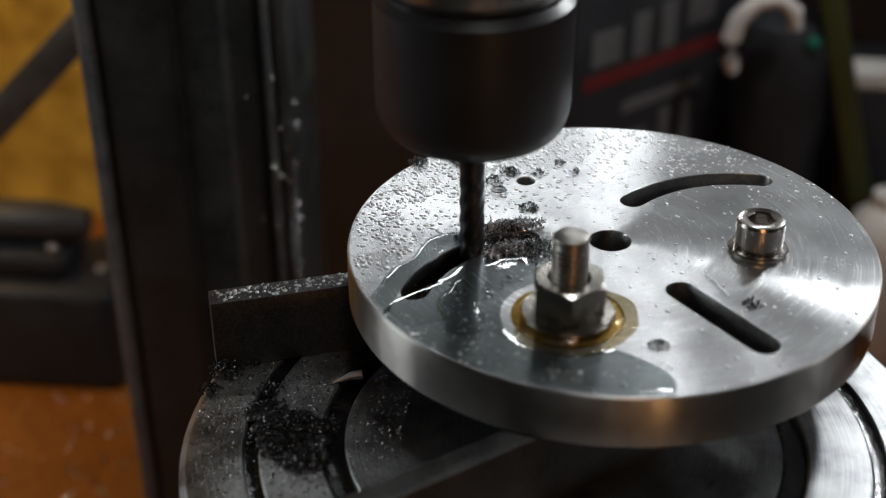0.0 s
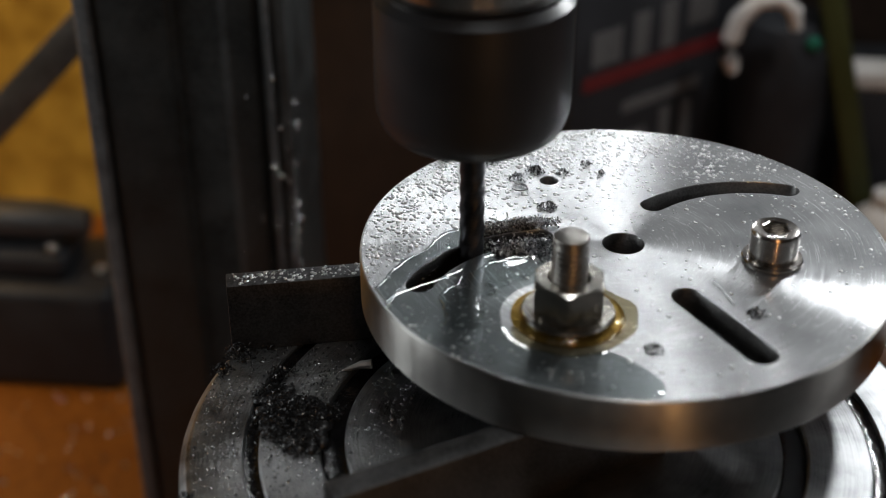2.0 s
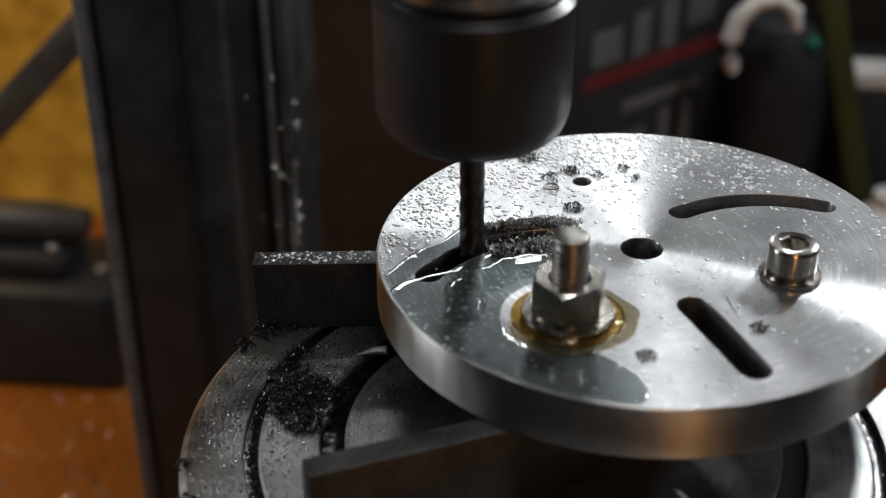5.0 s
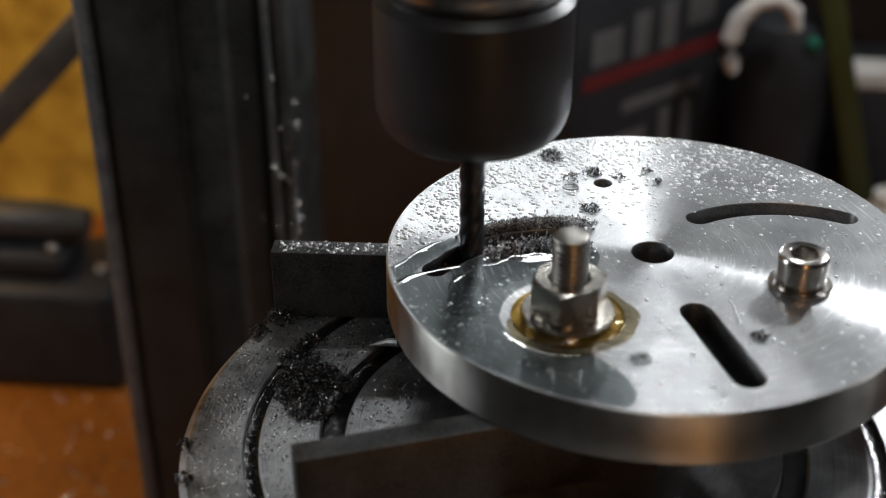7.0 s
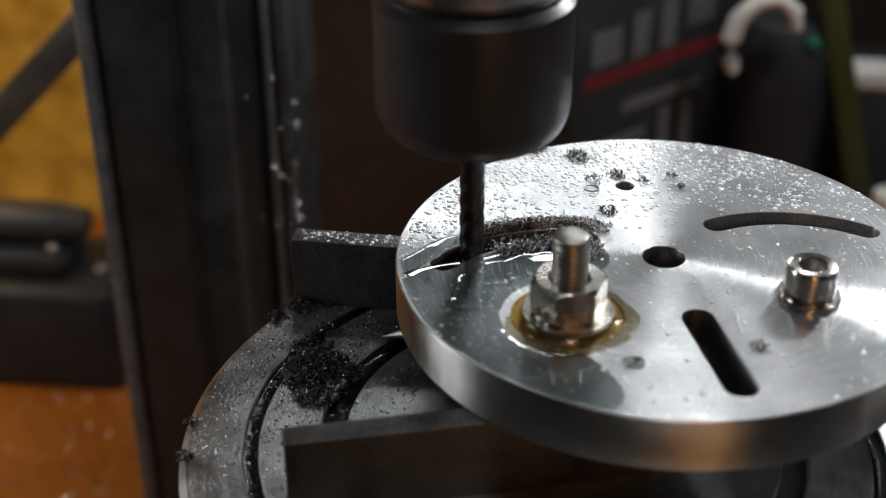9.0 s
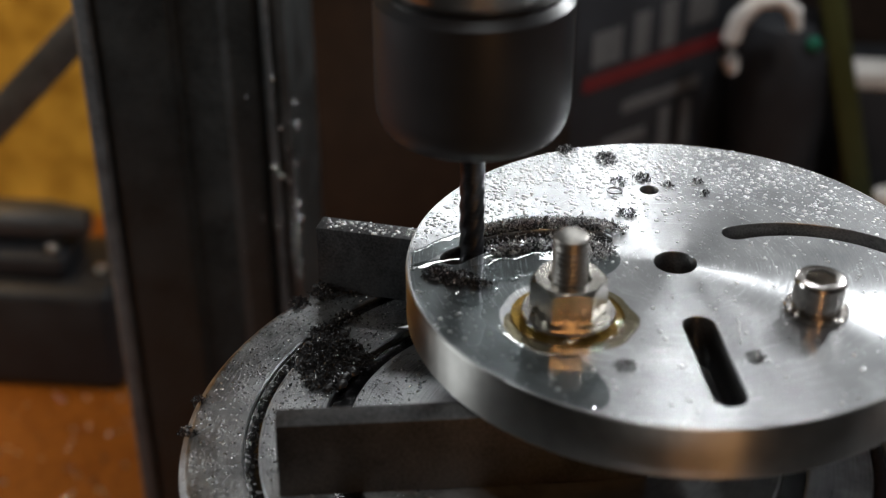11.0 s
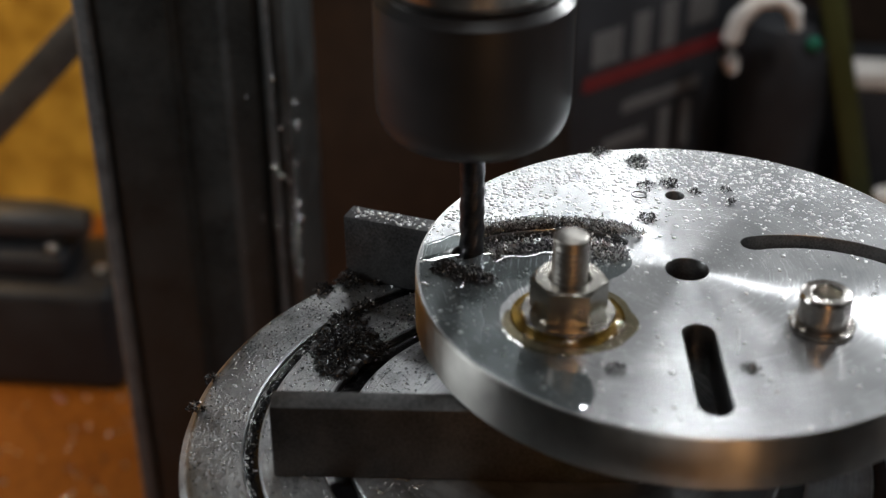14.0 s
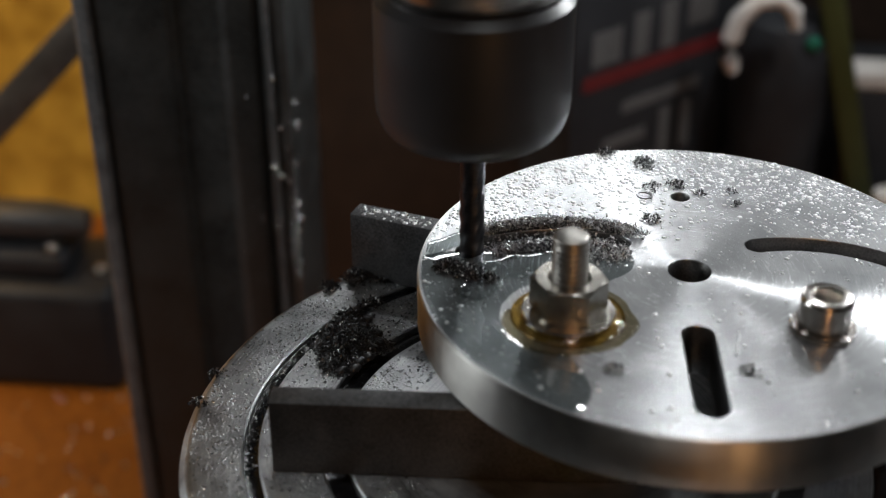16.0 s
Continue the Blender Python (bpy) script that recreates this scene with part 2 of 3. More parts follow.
def thing(name, bm, material, label, category, group="", kind="", smooth=True, angle=35):
    ob = new(name, mesh_of(name, bm, material, smooth, angle))
    return tagged(ob, label, category, group, kind)


def lathe(profile, seg=96, closed=False):
    """Turns (radius, z) pairs in millimetres round z."""
    bm = bmesh.new()
    rings = []
    for r, z in profile:
        if r < 1e-6:
            rings.append([bm.verts.new((0, 0, z * M))] * seg)
        else:
            rings.append([bm.verts.new((r * M * math.cos(2 * math.pi * i / seg), r * M * math.sin(2 * math.pi * i / seg), z * M)) for i in range(seg)])
    pairs = list(zip(rings, rings[1:])) + ([(rings[-1], rings[0])] if closed else [])
    for a, b in pairs:
        for i in range(seg):
            j = (i + 1) % seg
            vs = []
            for v in (a[i], a[j], b[j], b[i]):
                if v not in vs:
                    vs.append(v)
            if len(vs) > 2:
                bm.faces.new(vs)
    return bm


def block(x0, y0, z0, x1, y1, z1, bevel=0.3, seg=2):
    """A bevelled box, in millimetres."""
    bm = bmesh.new()
    bmesh.ops.create_cube(bm, size=1)
    for v in bm.verts:
        v.co = Vector(((x0 + x1) / 2 + v.co.x * (x1 - x0), (y0 + y1) / 2 + v.co.y * (y1 - y0), (z0 + z1) / 2 + v.co.z * (z1 - z0))) * M
    if bevel:
        bmesh.ops.bevel(bm, geom=bm.edges[:], offset=bevel * M, segments=seg, affect="EDGES", profile=0.5)
    return bm


def prism(outline, z0, z1, bevel=0.0):
    """An upright prism over an outline, in millimetres."""
    bm = bmesh.new()
    low = [bm.verts.new((x * M, y * M, z0 * M)) for x, y in outline]
    high = [bm.verts.new((x * M, y * M, z1 * M)) for x, y in outline]
    bm.faces.new(low[::-1])
    bm.faces.new(high)
    for i in range(len(low)):
        j = (i + 1) % len(low)
        bm.faces.new((low[i], low[j], high[j], high[i]))
    if bevel:
        bmesh.ops.bevel(bm, geom=bm.edges[:], offset=bevel * M, segments=2, affect="EDGES", profile=0.5)
    return bm


def tube(points, radius, seg=10):
    """A round rod along points, in millimetres."""
    bm = bmesh.new()
    rings = []
    for k, p in enumerate(points):
        a, b = Vector(points[max(k - 1, 0)]), Vector(points[min(k + 1, len(points) - 1)])
        q = (b - a).to_track_quat("Z", "Y")
        r = radius[k] if isinstance(radius, (list, tuple)) else radius
        rings.append([bm.verts.new((Vector(p) + q @ Vector((r * math.cos(2 * math.pi * i / seg), r * math.sin(2 * math.pi * i / seg), 0))) * M) for i in range(seg)])
    for a, b in zip(rings, rings[1:]):
        for i in range(seg):
            j = (i + 1) % seg
            bm.faces.new((a[i], a[j], b[j], b[i]))
    bm.faces.new(rings[0][::-1])
    bm.faces.new(rings[-1])
    return bm


# ---- the turn of the rotary table ----
TURN = ((0, 0), (0.5, 1.33), (1, 2.72), (1.5, 4.08), (2, 5.41), (2.5, 6.76), (3, 8.06), (3.5, 9.36), (4, 10.65), (4.6, 12.15), (5.2, 13.60), (5.8, 15.05),
        (6.5, 16.76), (7, 17.99), (7.5, 19.22), (8, 20.50), (8.5, 21.80), (9, 23.13), (9.6, 24.83), (10.2, 26.55), (10.8, 28.27), (11.5, 30.23), (12, 31.45),
        (12.5, 32.52), (13, 33.45), (13.5, 34.28), (14, 35.00), (14.5, 35.57), (15, 35.97), (15.5, 36.22), (16, 36.35))
RIDERS = []


def ride(ob, x=0.0, y=0.0, z=0.0, rz=0.0, rise=()):
    """Places a thing on the turning plate or table, in millimetres at 0 s. rise: rows of (seconds, mm) by which it comes up out of the cut."""
    ob.matrix_world = pose(x * M, y * M, z * M, 0, 0, rz)
    RIDERS.append((ob, x, y, z, rz, rise))
    return ob


# ---- room and bench ----
def slab(name, x0, y0, z0, x1, y1, z1, material):
    ob = new(name, mesh_of(name, block(x0, y0, z0, x1, y1, z1, 2.0, 1), material, False))
    return tagged(ob, kind="structure")


BENCH_Z = -300.0
tagged(slab("bench_top", -1400, -130, BENCH_Z - 40, 1400, 560, BENCH_Z, BENCH_WOOD), "orange-brown varnished wooden bench top strewn with swarf", "bench")
slab("floor", -1600, -1600, -1240, 1600, 900, -1200, GREY_WALL)
slab("wall_back", -1600, 566, -1200, -215, 640, 1300, YELLOW_WALL)
slab("wall_back_2", -215, 566, -1200, 1600, 640, 1300, BROWN_WALL)
slab("wall_left", -1660, -1600, -1200, -1600, 640, 1300, GREY_WALL)
slab("wall_right", 1600, -1600, -1200, 1660, 640, 1300, GREY_WALL)
slab("wall_front", -1600, -1660, -1200, 1600, -1600, 1300, GREY_WALL)
slab("ceiling", -1600, -1600, 1300, 1600, 640, 1340, GREY_WALL)


# ---- milling machine column ----
def column():
    base = new("milling_column")
    base.matrix_world = pose(-0.155, 0.2, BENCH_Z * M)
    tagged(base, "black oily milling machine column standing behind the rotary table", "machine column")
    z1 = 640
    part("body", prism([(-42, 12), (-36, 1), (-33, 0), (-6, 0), (-4, 3), (14, 3), (18, 0), (28, 0), (31, 3), (33, 8), (33, 90), (-42, 90)], 0, z1, 0.8), BLACK_PAINT, base)
    part("edge_strip", prism([(-44, 14), (-44, 2), (-42, -1), (-37, -2), (-35.5, -1), (-36.5, 2), (-42.5, 13)], 2, z1, 0.4), GREY_EDGE, base, "lighter grey edge strip")
    part("guide_way", prism([(31.5, 7), (31.5, -2), (33, -4), (38, -4), (41, -1), (41, 12), (33.5, 12)], 2, z1, 0.6), BLACK_PAINT, base, "oily black guide way spotted with bright chips")
    # The highlight along the guide way is painted as a thin lighter strip.
    part("ridge", prism([(33.6, -3.9), (33.8, -5.2), (35.6, -5.2), (36.0, -3.9)], 2, z1, 0.2), GREY_EDGE, base, "thin ridge in lighter grey for its highlight")
    part("foot", block(-46, 4, 0, 44, 96, 60, 3), BLACK_PAINT, base)
    return base


COLUMN = column()


# ---- rotary table ----
def rotary_table():
    base = new("rotary_table")
    base.matrix_world = pose(0, 0, -0.1365)
    tagged(base, "grey cast-iron rotary table with concentric grooves under the plate", "rotary table")
    part("base", lathe([(0, 0), (98, 0), (98, 18), (95, 24), (94, 30), (94, 70), (90, 74), (90, 79), (0, 79)], 96), BLACK_PAINT, base, "dark painted table base")
    prof = [(0, 80), (97.5, 80), (100.1, 82.5), (100.1, 97.6), (98.6, 99.4), (97.9, 99.9), (97.0, 100), (83.9, 100), (83.5, 99.6), (83.5, 97.2), (79.6, 97.2), (79.6, 99.6), (79.2, 100),
            (64.0, 100), (63.5, 99.6), (63.5, 95.5), (57.2, 95.5), (57.2, 99.6), (56.8, 100), (0, 100)]
    top = part("faceplate", lathe(prof, 192), TABLE_IRON, base, "grooved faceplate with oil and swarf on it")
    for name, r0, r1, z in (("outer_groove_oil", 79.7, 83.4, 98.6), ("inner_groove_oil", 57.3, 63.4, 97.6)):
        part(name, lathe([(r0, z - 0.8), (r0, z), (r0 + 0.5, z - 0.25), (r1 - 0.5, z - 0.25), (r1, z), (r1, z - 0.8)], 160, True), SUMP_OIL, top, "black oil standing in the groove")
    return base, top


ROTARY, FACEPLATE = rotary_table()
slab("machine_table", -125, -70, BENCH_Z + 60, 260, 70, -136.5, BLACK_PAINT)
slab("machine_saddle", -90, -90, BENCH_Z, 90, 110, BENCH_Z + 60, BLACK_PAINT)


# ---- parallels under the plate ----
def bar(x, y, rz, length, width, label):
    bm = block(0, -width, 0, length, 0, 36.5 - TK - 0.02, 0.4, 2)
    return ride(thing("steel_parallel", bm, BAR_STEEL, label, "parallel bar", "parallels under the plate"), x, y, -36.48, rz)


bar(-100.0, 24.8, 20.5, 92, 7.4, "flat grey steel parallel bar with wet chips under the plate")
bar(-48.3, -56.9, 39.0, 92, 7.0, "flat grey steel parallel bar, dull and clean, under the plate")


# ---- the plate ----
def arc_loop(cx, cy, r, a0, a1, half, n=28, ends=8):
    """Outline of a curved slot, counter-clockwise."""
    pts = []
    for k in range(n + 1):
        a = radians(a0 + (a1 - a0) * k / n)
        pts.append((cx + (r + half) * math.cos(a), cy + (r + half) * math.sin(a)))
    for k in range(1, ends):
        a = radians(a1) + math.pi * k / ends
        pts.append((cx + r * math.cos(radians(a1)) + half * math.cos(a), cy + r * math.sin(radians(a1)) + half * math.sin(a)))
    for k in range(n + 1):
        a = radians(a1 + (a0 - a1) * k / n)
        pts.append((cx + (r - half) * math.cos(a), cy + (r - half) * math.sin(a)))
    for k in range(1, ends):
        a = radians(a0) + math.pi + math.pi * k / ends
        pts.append((cx + r * math.cos(radians(a0)) + half * math.cos(a), cy + r * math.sin(radians(a0)) + half * math.sin(a)))
    return pts


def straight_loop(ax, ay, bx, by, half, ends=10):
    a0 = math.atan2(by - ay, bx - ax)
    pts = [(bx + half * math.cos(a0 - math.pi / 2 + math.pi * k / ends), by + half * math.sin(a0 - math.pi / 2 + math.pi * k / ends)) for k in range(ends + 1)]
    return pts + [(ax + half * math.cos(a0 + math.pi / 2 + math.pi * k / ends), ay + half * math.sin(a0 + math.pi / 2 + math.pi * k / ends)) for k in range(ends + 1)]


def round_loop(x, y, r, n=40):
    return [(x + r * math.cos(2 * math.pi * k / n), y + r * math.sin(2 * math.pi * k / n)) for k in range(n)]


def grown(pts, d):
    """The outline moved outwards by d."""
    out = []
    for i, p in enumerate(pts):
        a, b = pts[i - 1], pts[(i + 1) % len(pts)]
        t = Vector((b[0] - a[0], b[1] - a[1])).normalized()
        out.append((p[0] + t.y * d, p[1] - t.x * d))
    return out


MILL = (-26.8, 29.9)
SLOT_R, SLOT_A0, SLOT_A1 = 40.2, 108.0, 170.0


def work_plate():
    bm = bmesh.new()
    holes = [(round_loop(CX, CY, 5.6), 1), (round_loop(-14.4, 71.3, 2.6, 28), 1), (straight_loop(29.0, 14.8, 47.6, -7.6, 4.0), 1),
             (arc_loop(50.3, 37.4, 41.6, 84.0, 143.5, 3.4), 1), (arc_loop(0, 0, SLOT_R, SLOT_A0, SLOT_A1, 3.5), 0)]
    rim = round_loop(CX, CY, RP, 240)
    for z, dz, sign in ((0.0, -0.35, 1), (-TK, 0.35, -1)):
        loops = [grown(rim, -0.6)] + [grown(h, 0.25)[::-1] for h, through_it in holes if through_it or sign > 0]
        flat = [Vector((x, y, 0)) for lp in loops for x, y in lp]
        vs = [bm.verts.new((p.x * M, p.y * M, z * M)) for p in flat]
        for tri in tessellate_polygon([[Vector((x, y, 0)) for x, y in lp] for lp in loops]):
            f = bm.faces.new([vs[i] for i in (tri if sign > 0 else tri[::-1])])
            f.material_index = 0

    def wall(lp, rows, mi):
        rings = [[bm.verts.new((x * M, y * M, z * M)) for x, y in grown(lp, d)] for d, z in rows]
        for k, (a, b) in enumerate(zip(rings, rings[1:])):
            for i in range(len(lp)):
                j = (i + 1) % len(lp)
                f = bm.faces.new((a[i], b[i], b[j], a[j]))
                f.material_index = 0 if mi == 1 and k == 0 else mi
        return rings[-1]

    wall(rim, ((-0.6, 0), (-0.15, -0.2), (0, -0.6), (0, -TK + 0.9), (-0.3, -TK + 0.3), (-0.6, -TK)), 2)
    for h, through_it in holes:
        deep = -TK if through_it else -9.0
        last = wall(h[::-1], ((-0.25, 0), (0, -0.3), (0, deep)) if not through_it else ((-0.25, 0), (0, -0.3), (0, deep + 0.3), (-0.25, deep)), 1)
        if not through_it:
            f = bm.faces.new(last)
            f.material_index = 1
    for f in bm.faces:
        f.smooth = True
    for e in bm.edges:
        if len(e.link_faces) == 2 and e.calc_face_angle(0) > radians(30):
            e.smooth = False
    bm.normal_update()
    me = bpy.data.meshes.new("work_plate")
    bm.to_mesh(me)
    bm.free()
    me.materials.append(PLATE_STEEL)
    me.materials.append(SHADED_SLOT_WALL)
    me.materials.append(PLATE_SIDE_SHADED)
    ob = new("work_plate", me)
    return ride(tagged(ob, "round turned steel plate with curved and straight slots, wet with oil", "steel plate"))


work_plate()


# ---- fixings on the plate ----
def cap_screw(x, y):
    base = new("cap_screw")
    tagged(base, "stainless hexagon-socket cap screw with a washer, screwed into the plate", "screw")
    part("washer", lathe([(4.2, 0), (7.9, 0), (8.2, 0.3), (8.2, 1.2), (7.8, 1.6), (4.2, 1.6)], 64, True), STAINLESS, base, "round stainless washer")
    seg = 48
    bm = lathe([(0, 1.6), (5.9, 1.6), (6.4, 2.0), (6.5, 2.4), (6.5, 9.0), (6.1, 9.7), (5.6, 9.9)], seg)
    rim = [v for v in bm.verts if abs(v.co.z - 9.9 * M) < 1e-7]
    rim.sort(key=lambda v: math.atan2(v.co.y, v.co.x))

    def hexr(a, r):
        return r / math.cos((a + 0.2) % (math.pi / 3) - math.pi / 6)

    levels = []
    for r, z in ((3.6, 9.9), (3.3, 9.5), (3.3, 5.2)):
        levels.append([bm.verts.new((hexr(math.atan2(v.co.y, v.co.x), r) * M * math.cos(math.atan2(v.co.y, v.co.x)), hexr(math.atan2(v.co.y, v.co.x), r) * M * math.sin(math.atan2(v.co.y, v.co.x)), z * M)) for v in rim])
    for a, b in zip([rim] + levels, levels):
        for i in range(seg):
            j = (i + 1) % seg
            bm.faces.new((a[i], a[j], b[j], b[i]))
    bm.faces.new(levels[-1])
    part("head", bm, STAINLESS, base, "socket head with a hexagon recess", angle=28)
    return ride(base, x, y, 0.01)


cap_screw(50.2, 37.6)


def stud_and_nut():
    prof, z = [(0, -30), (4.2, -30)], -30.0
    while z < 21.0:
        prof += [(4.20, z), (4.55, z + 0.5), (4.57, z + 0.8), (4.22, z + 1.3)]
        z += 1.5
    prof += [(4.0, 21.9), (4.5, 22.1), (4.5, 22.9), (4.0, 23.4), (0, 23.3)]
    stud = thing("threaded_stud", lathe(prof, 48), DIRTY_ZINC, "oily zinc-plated threaded stud through the plate", "stud", angle=50)
    ride(stud)
    bm = bmesh.new()
    rows = ((8.5, 2.0), (9.75, 2.4), (9.75, 11.45), (8.35, 11.55), (5.5, 11.6), (5.0, 10.8))
    rings = []
    for k, (r, zz) in enumerate(rows):
        ring = []
        for i in range(72):
            a = 2 * math.pi * i / 72
            hx = 8.45 / math.cos(a % (math.pi / 3) - math.pi / 6)
            rr = min(hx, r) if k not in (1, 2) else hx
            # the chamfer cuts the corners down in arcs
            dz = -max(0.0, hx - 8.5) * 0.62 if k == 2 else (max(0.0, hx - 8.5) * 0.5 if k == 1 else 0)
            ring.append(bm.verts.new((rr * M * math.cos(a), rr * M * math.sin(a), (zz + dz) * M)))
        rings.append(ring)
    for a, b in zip(rings, rings[1:]):
        for i in range(72):
            j = (i + 1) % 72
            bm.faces.new((a[i], a[j], b[j], b[i]))
    nut = thing("hex_nut", bm, ZINC, "oily zinc-plated hexagon nut on the threaded stud", "nut", angle=14)
    ride(nut, 0, 0, 0, 36.0)
    wash = thing("washer", lathe([(5.2, 0.05), (11.5, 0.05), (11.8, 0.4), (11.8, 1.6), (11.4, 2.0), (5.2, 2.0)], 72, True), ZINC, "zinc-plated washer in a ring of amber oil", "washer")
    ride(wash)
    # a second, thinner rim of oil creeps up round the washer
    ride(thing("oil_ring", lathe([(11.8, 1.2), (12.3, 0.75), (13.0, 0.48), (13.8, 0.28), (14.4, 0.03)], 96), OIL_AMBER, "amber oil pooled round the nut's washer", "oil"), 0, 0, 0.02)


stud_and_nut()


# ---- spindle, collet nut and end mill ----
def spindle():
    base = new("collet_chuck")
    base.matrix_world = pose(MILL[0] * M, MILL[1] * M, 0.0377)
    tagged(base, "black collet chuck with a bright steel ring, holding the end mill", "collet chuck")
    part("nut_body", lathe([(4.2, -0.6), (20.6, -0.6), (21.6, -0.3), (22.4, 0.3), (23.3, 1.5), (24.1, 3.2), (24.7, 5.2), (25.0, 7.6), (25.0, 34.2), (22.0, 34.2), (4.2, 34.2)], 128, True), BLACK_OXIDE, base, "smooth black nut body")
    part("chamfer", lathe([(18, 34.25), (25.0, 34.25), (25.0, 34.6), (22.9, 36.6), (18, 36.6)], 128, True), BLACK_OXIDE, base, "black chamfered shoulder")
    part("ring", lathe([(10, 36.7), (21.4, 36.7), (22.0, 37.4), (22.4, 40), (23.4, 42.5), (23.6, 46), (22.8, 47.0), (10, 47.0)], 128, True), BRIGHT_STEEL, base, "bright steel ring")
    part("shaft", lathe([(0, 47.1), (20, 47.1), (20, 62), (27, 66), (27, 150), (0, 150)], 96), BLACK_OXIDE, base)
    return base


CHUCK = spindle()


def end_mill():
    base = new("end_mill")
    base.matrix_world = pose(MILL[0] * M, MILL[1] * M, -0.0085)
    tagged(base, "dark four-flute end mill cutting the curved slot", "end mill")
    part("shank", lathe([(0, 39.5), (3.45, 39.5), (3.5, 39.9), (3.5, 60), (0, 60)], 40), BRIGHT_STEEL, base, "bright plain shank")
    bm = bmesh.new()
    n, seg, rings = 60, 32, []
    for k in range(n + 1):
        z = 39.5 * k / n
        ring = []
        for i in range(seg):
            a = 2 * math.pi * i / seg
            ph = (4 * (a - z * 0.28)) % (2 * math.pi) / (2 * math.pi)
            depth = 0.32 * math.sin(math.pi * min(1, ph / 0.72)) if ph < 0.72 else 0.0
            fade = max(0.0, min(1.0, (37 - z) / 8))
            r = 3.4 - depth * fade
            ring.append(bm.verts.new((r * M * math.cos(a), r * M * math.sin(a), z * M)))
        rings.append(ring)
    for a, b in zip(rings, rings[1:]):
        for i in range(seg):
            j = (i + 1) % seg
            bm.faces.new((a[i], a[j], b[j], b[i]))
    bm.faces.new(rings[0][::-1])
    part("cutter", bm, CARBIDE, base, "dark oily fluted cutter", angle=50)
    return base


END_MILL = end_mill()


# ---- oil, drops and swarf ----
def pool(name, a0, a1, inner, outer, edge_in, edge_out, height, label, seed, oil=None, slow=1.0):
    """A thin film of oil on the plate: an uneven strip round the stud with rounded shores."""
    bm = bmesh.new()
    n, rows = int(2.5 * (a1 - a0)), []
    for k in range(n + 1):
        a = a0 + (a1 - a0) * k / n
        end = min(1.0, min(k, n - k) / 22.0)
        w_in = edge_in * noise.noise(Vector((a * 0.09 * slow, seed, 0))) + 0.10 * edge_in * noise.noise(Vector((a * 0.25, seed, 3)))
        w_out = edge_out * noise.noise(Vector((a * 0.07 * slow, seed, 7))) + 0.10 * edge_out * noise.noise(Vector((a * 0.25, seed, 9)))
        rim = CX * math.cos(radians(a)) + CY * math.sin(radians(a))
        rim += math.sqrt(RP ** 2 - CX ** 2 - CY ** 2 + rim ** 2) - 1.3
        ri, ro = inner + w_in, min((float(np.interp(a, outer[0], outer[1])) if isinstance(outer, tuple) else outer) + w_out, rim)
        mid = (ri + ro) / 2
        ri, ro = mid + (ri - mid) * math.sqrt(end), mid + (ro - mid) * math.sqrt(end)
        row = []
        for f, h in ((0, 0.01), (0.02, 0.22), (0.05, 0.5), (0.09, 0.75), (0.15, 0.93), (0.25, 1.0), (0.5, 0.92), (0.75, 1.0), (0.85, 0.93), (0.91, 0.75), (0.95, 0.5), (0.98, 0.22), (1, 0.01)):
            r = ri + (ro - ri) * f
            wave = 1 + 0.4 * noise.noise(Vector((r * math.cos(radians(a)) * 0.13, r * math.sin(radians(a)) * 0.13, seed + 20)))
            row.append(bm.verts.new((r * M * math.cos(radians(a)), r * M * math.sin(radians(a)), (0.012 + height * h * wave * end) * M)))
        rows.append(row)
    for a, b in zip(rows, rows[1:]):
        for i in range(len(a) - 1):
            bm.faces.new((a[i], b[i], b[i + 1], a[i + 1]))
    return ride(thing(name, bm, oil or OIL, label, "oil", "oil on the plate"))


pool("oil_film", -150, 100, 13.6, 17.4, 0.2, 2.2, 0.34, "pale amber oil with a bright shore round the nut", 9.7, OIL_PALE, 0.45)
pool("oil_film", 101, 186, 44.0, 50.5, 0.15, 3.0, 0.45, "clear cutting oil lying along the slot's outer edge", 1.3)
pool("oil_film", 92, 318, 17.0, ((92, 160, 215, 330), (36.4, 36.4, 60, 60)), 0.5, 1.2, 0.30, "cutting oil, tinted dark for the chuck's shade, between the slot, the nut and the rim", 4.1)

pool("oil_film", 108, 206, 21.5, 32.5, 3.0, 3.2, 0.85, "thick clear oil with bright shores between the slot and the nut", 6.4, OIL_CLEAR, 1.5)


def drops(name, spots, sizes, material, label, flat=0.45, turn=True, category="oil drops"):
    """Little domes, one mesh; spots in millimetres."""
    ring = [(1.0, 0.0), (0.82, 0.62), (0.45, 0.92)]
    seg = 8
    unit = [(r * math.cos(2 * math.pi * i / seg), r * math.sin(2 * math.pi * i / seg), z) for r, z in ring for i in range(seg)] + [(0, 0, 1.0)]
    quads = [(k * seg + i, k * seg + (i + 1) % seg, (k + 1) * seg + (i + 1) % seg, (k + 1) * seg + i) for k in range(2) for i in range(seg)]
    quads += [(2 * seg + i, 2 * seg + (i + 1) % seg, 3 * seg) for i in range(seg)]
    verts, faces = [], []
    for (x, y, z), s in zip(spots, sizes):
        o = len(verts)
        sx, sy = s * random.uniform(0.8, 1.25), s * random.uniform(0.8, 1.25)
        verts += [((x + u * sx) * M, (y + v * sy) * M, (z + w * s * flat) * M) for u, v, w in unit]
        faces += [tuple(o + i for i in q) for q in quads]
    me = bpy.data.meshes.new(name)
    me.from_pydata(verts, [], faces)
    me.polygons.foreach_set("use_smooth", [True] * len(faces))
    me.materials.append(material)
    ob = tagged(new(name, me), label, category, kind="stuff")
    return ride(ob) if turn else ob


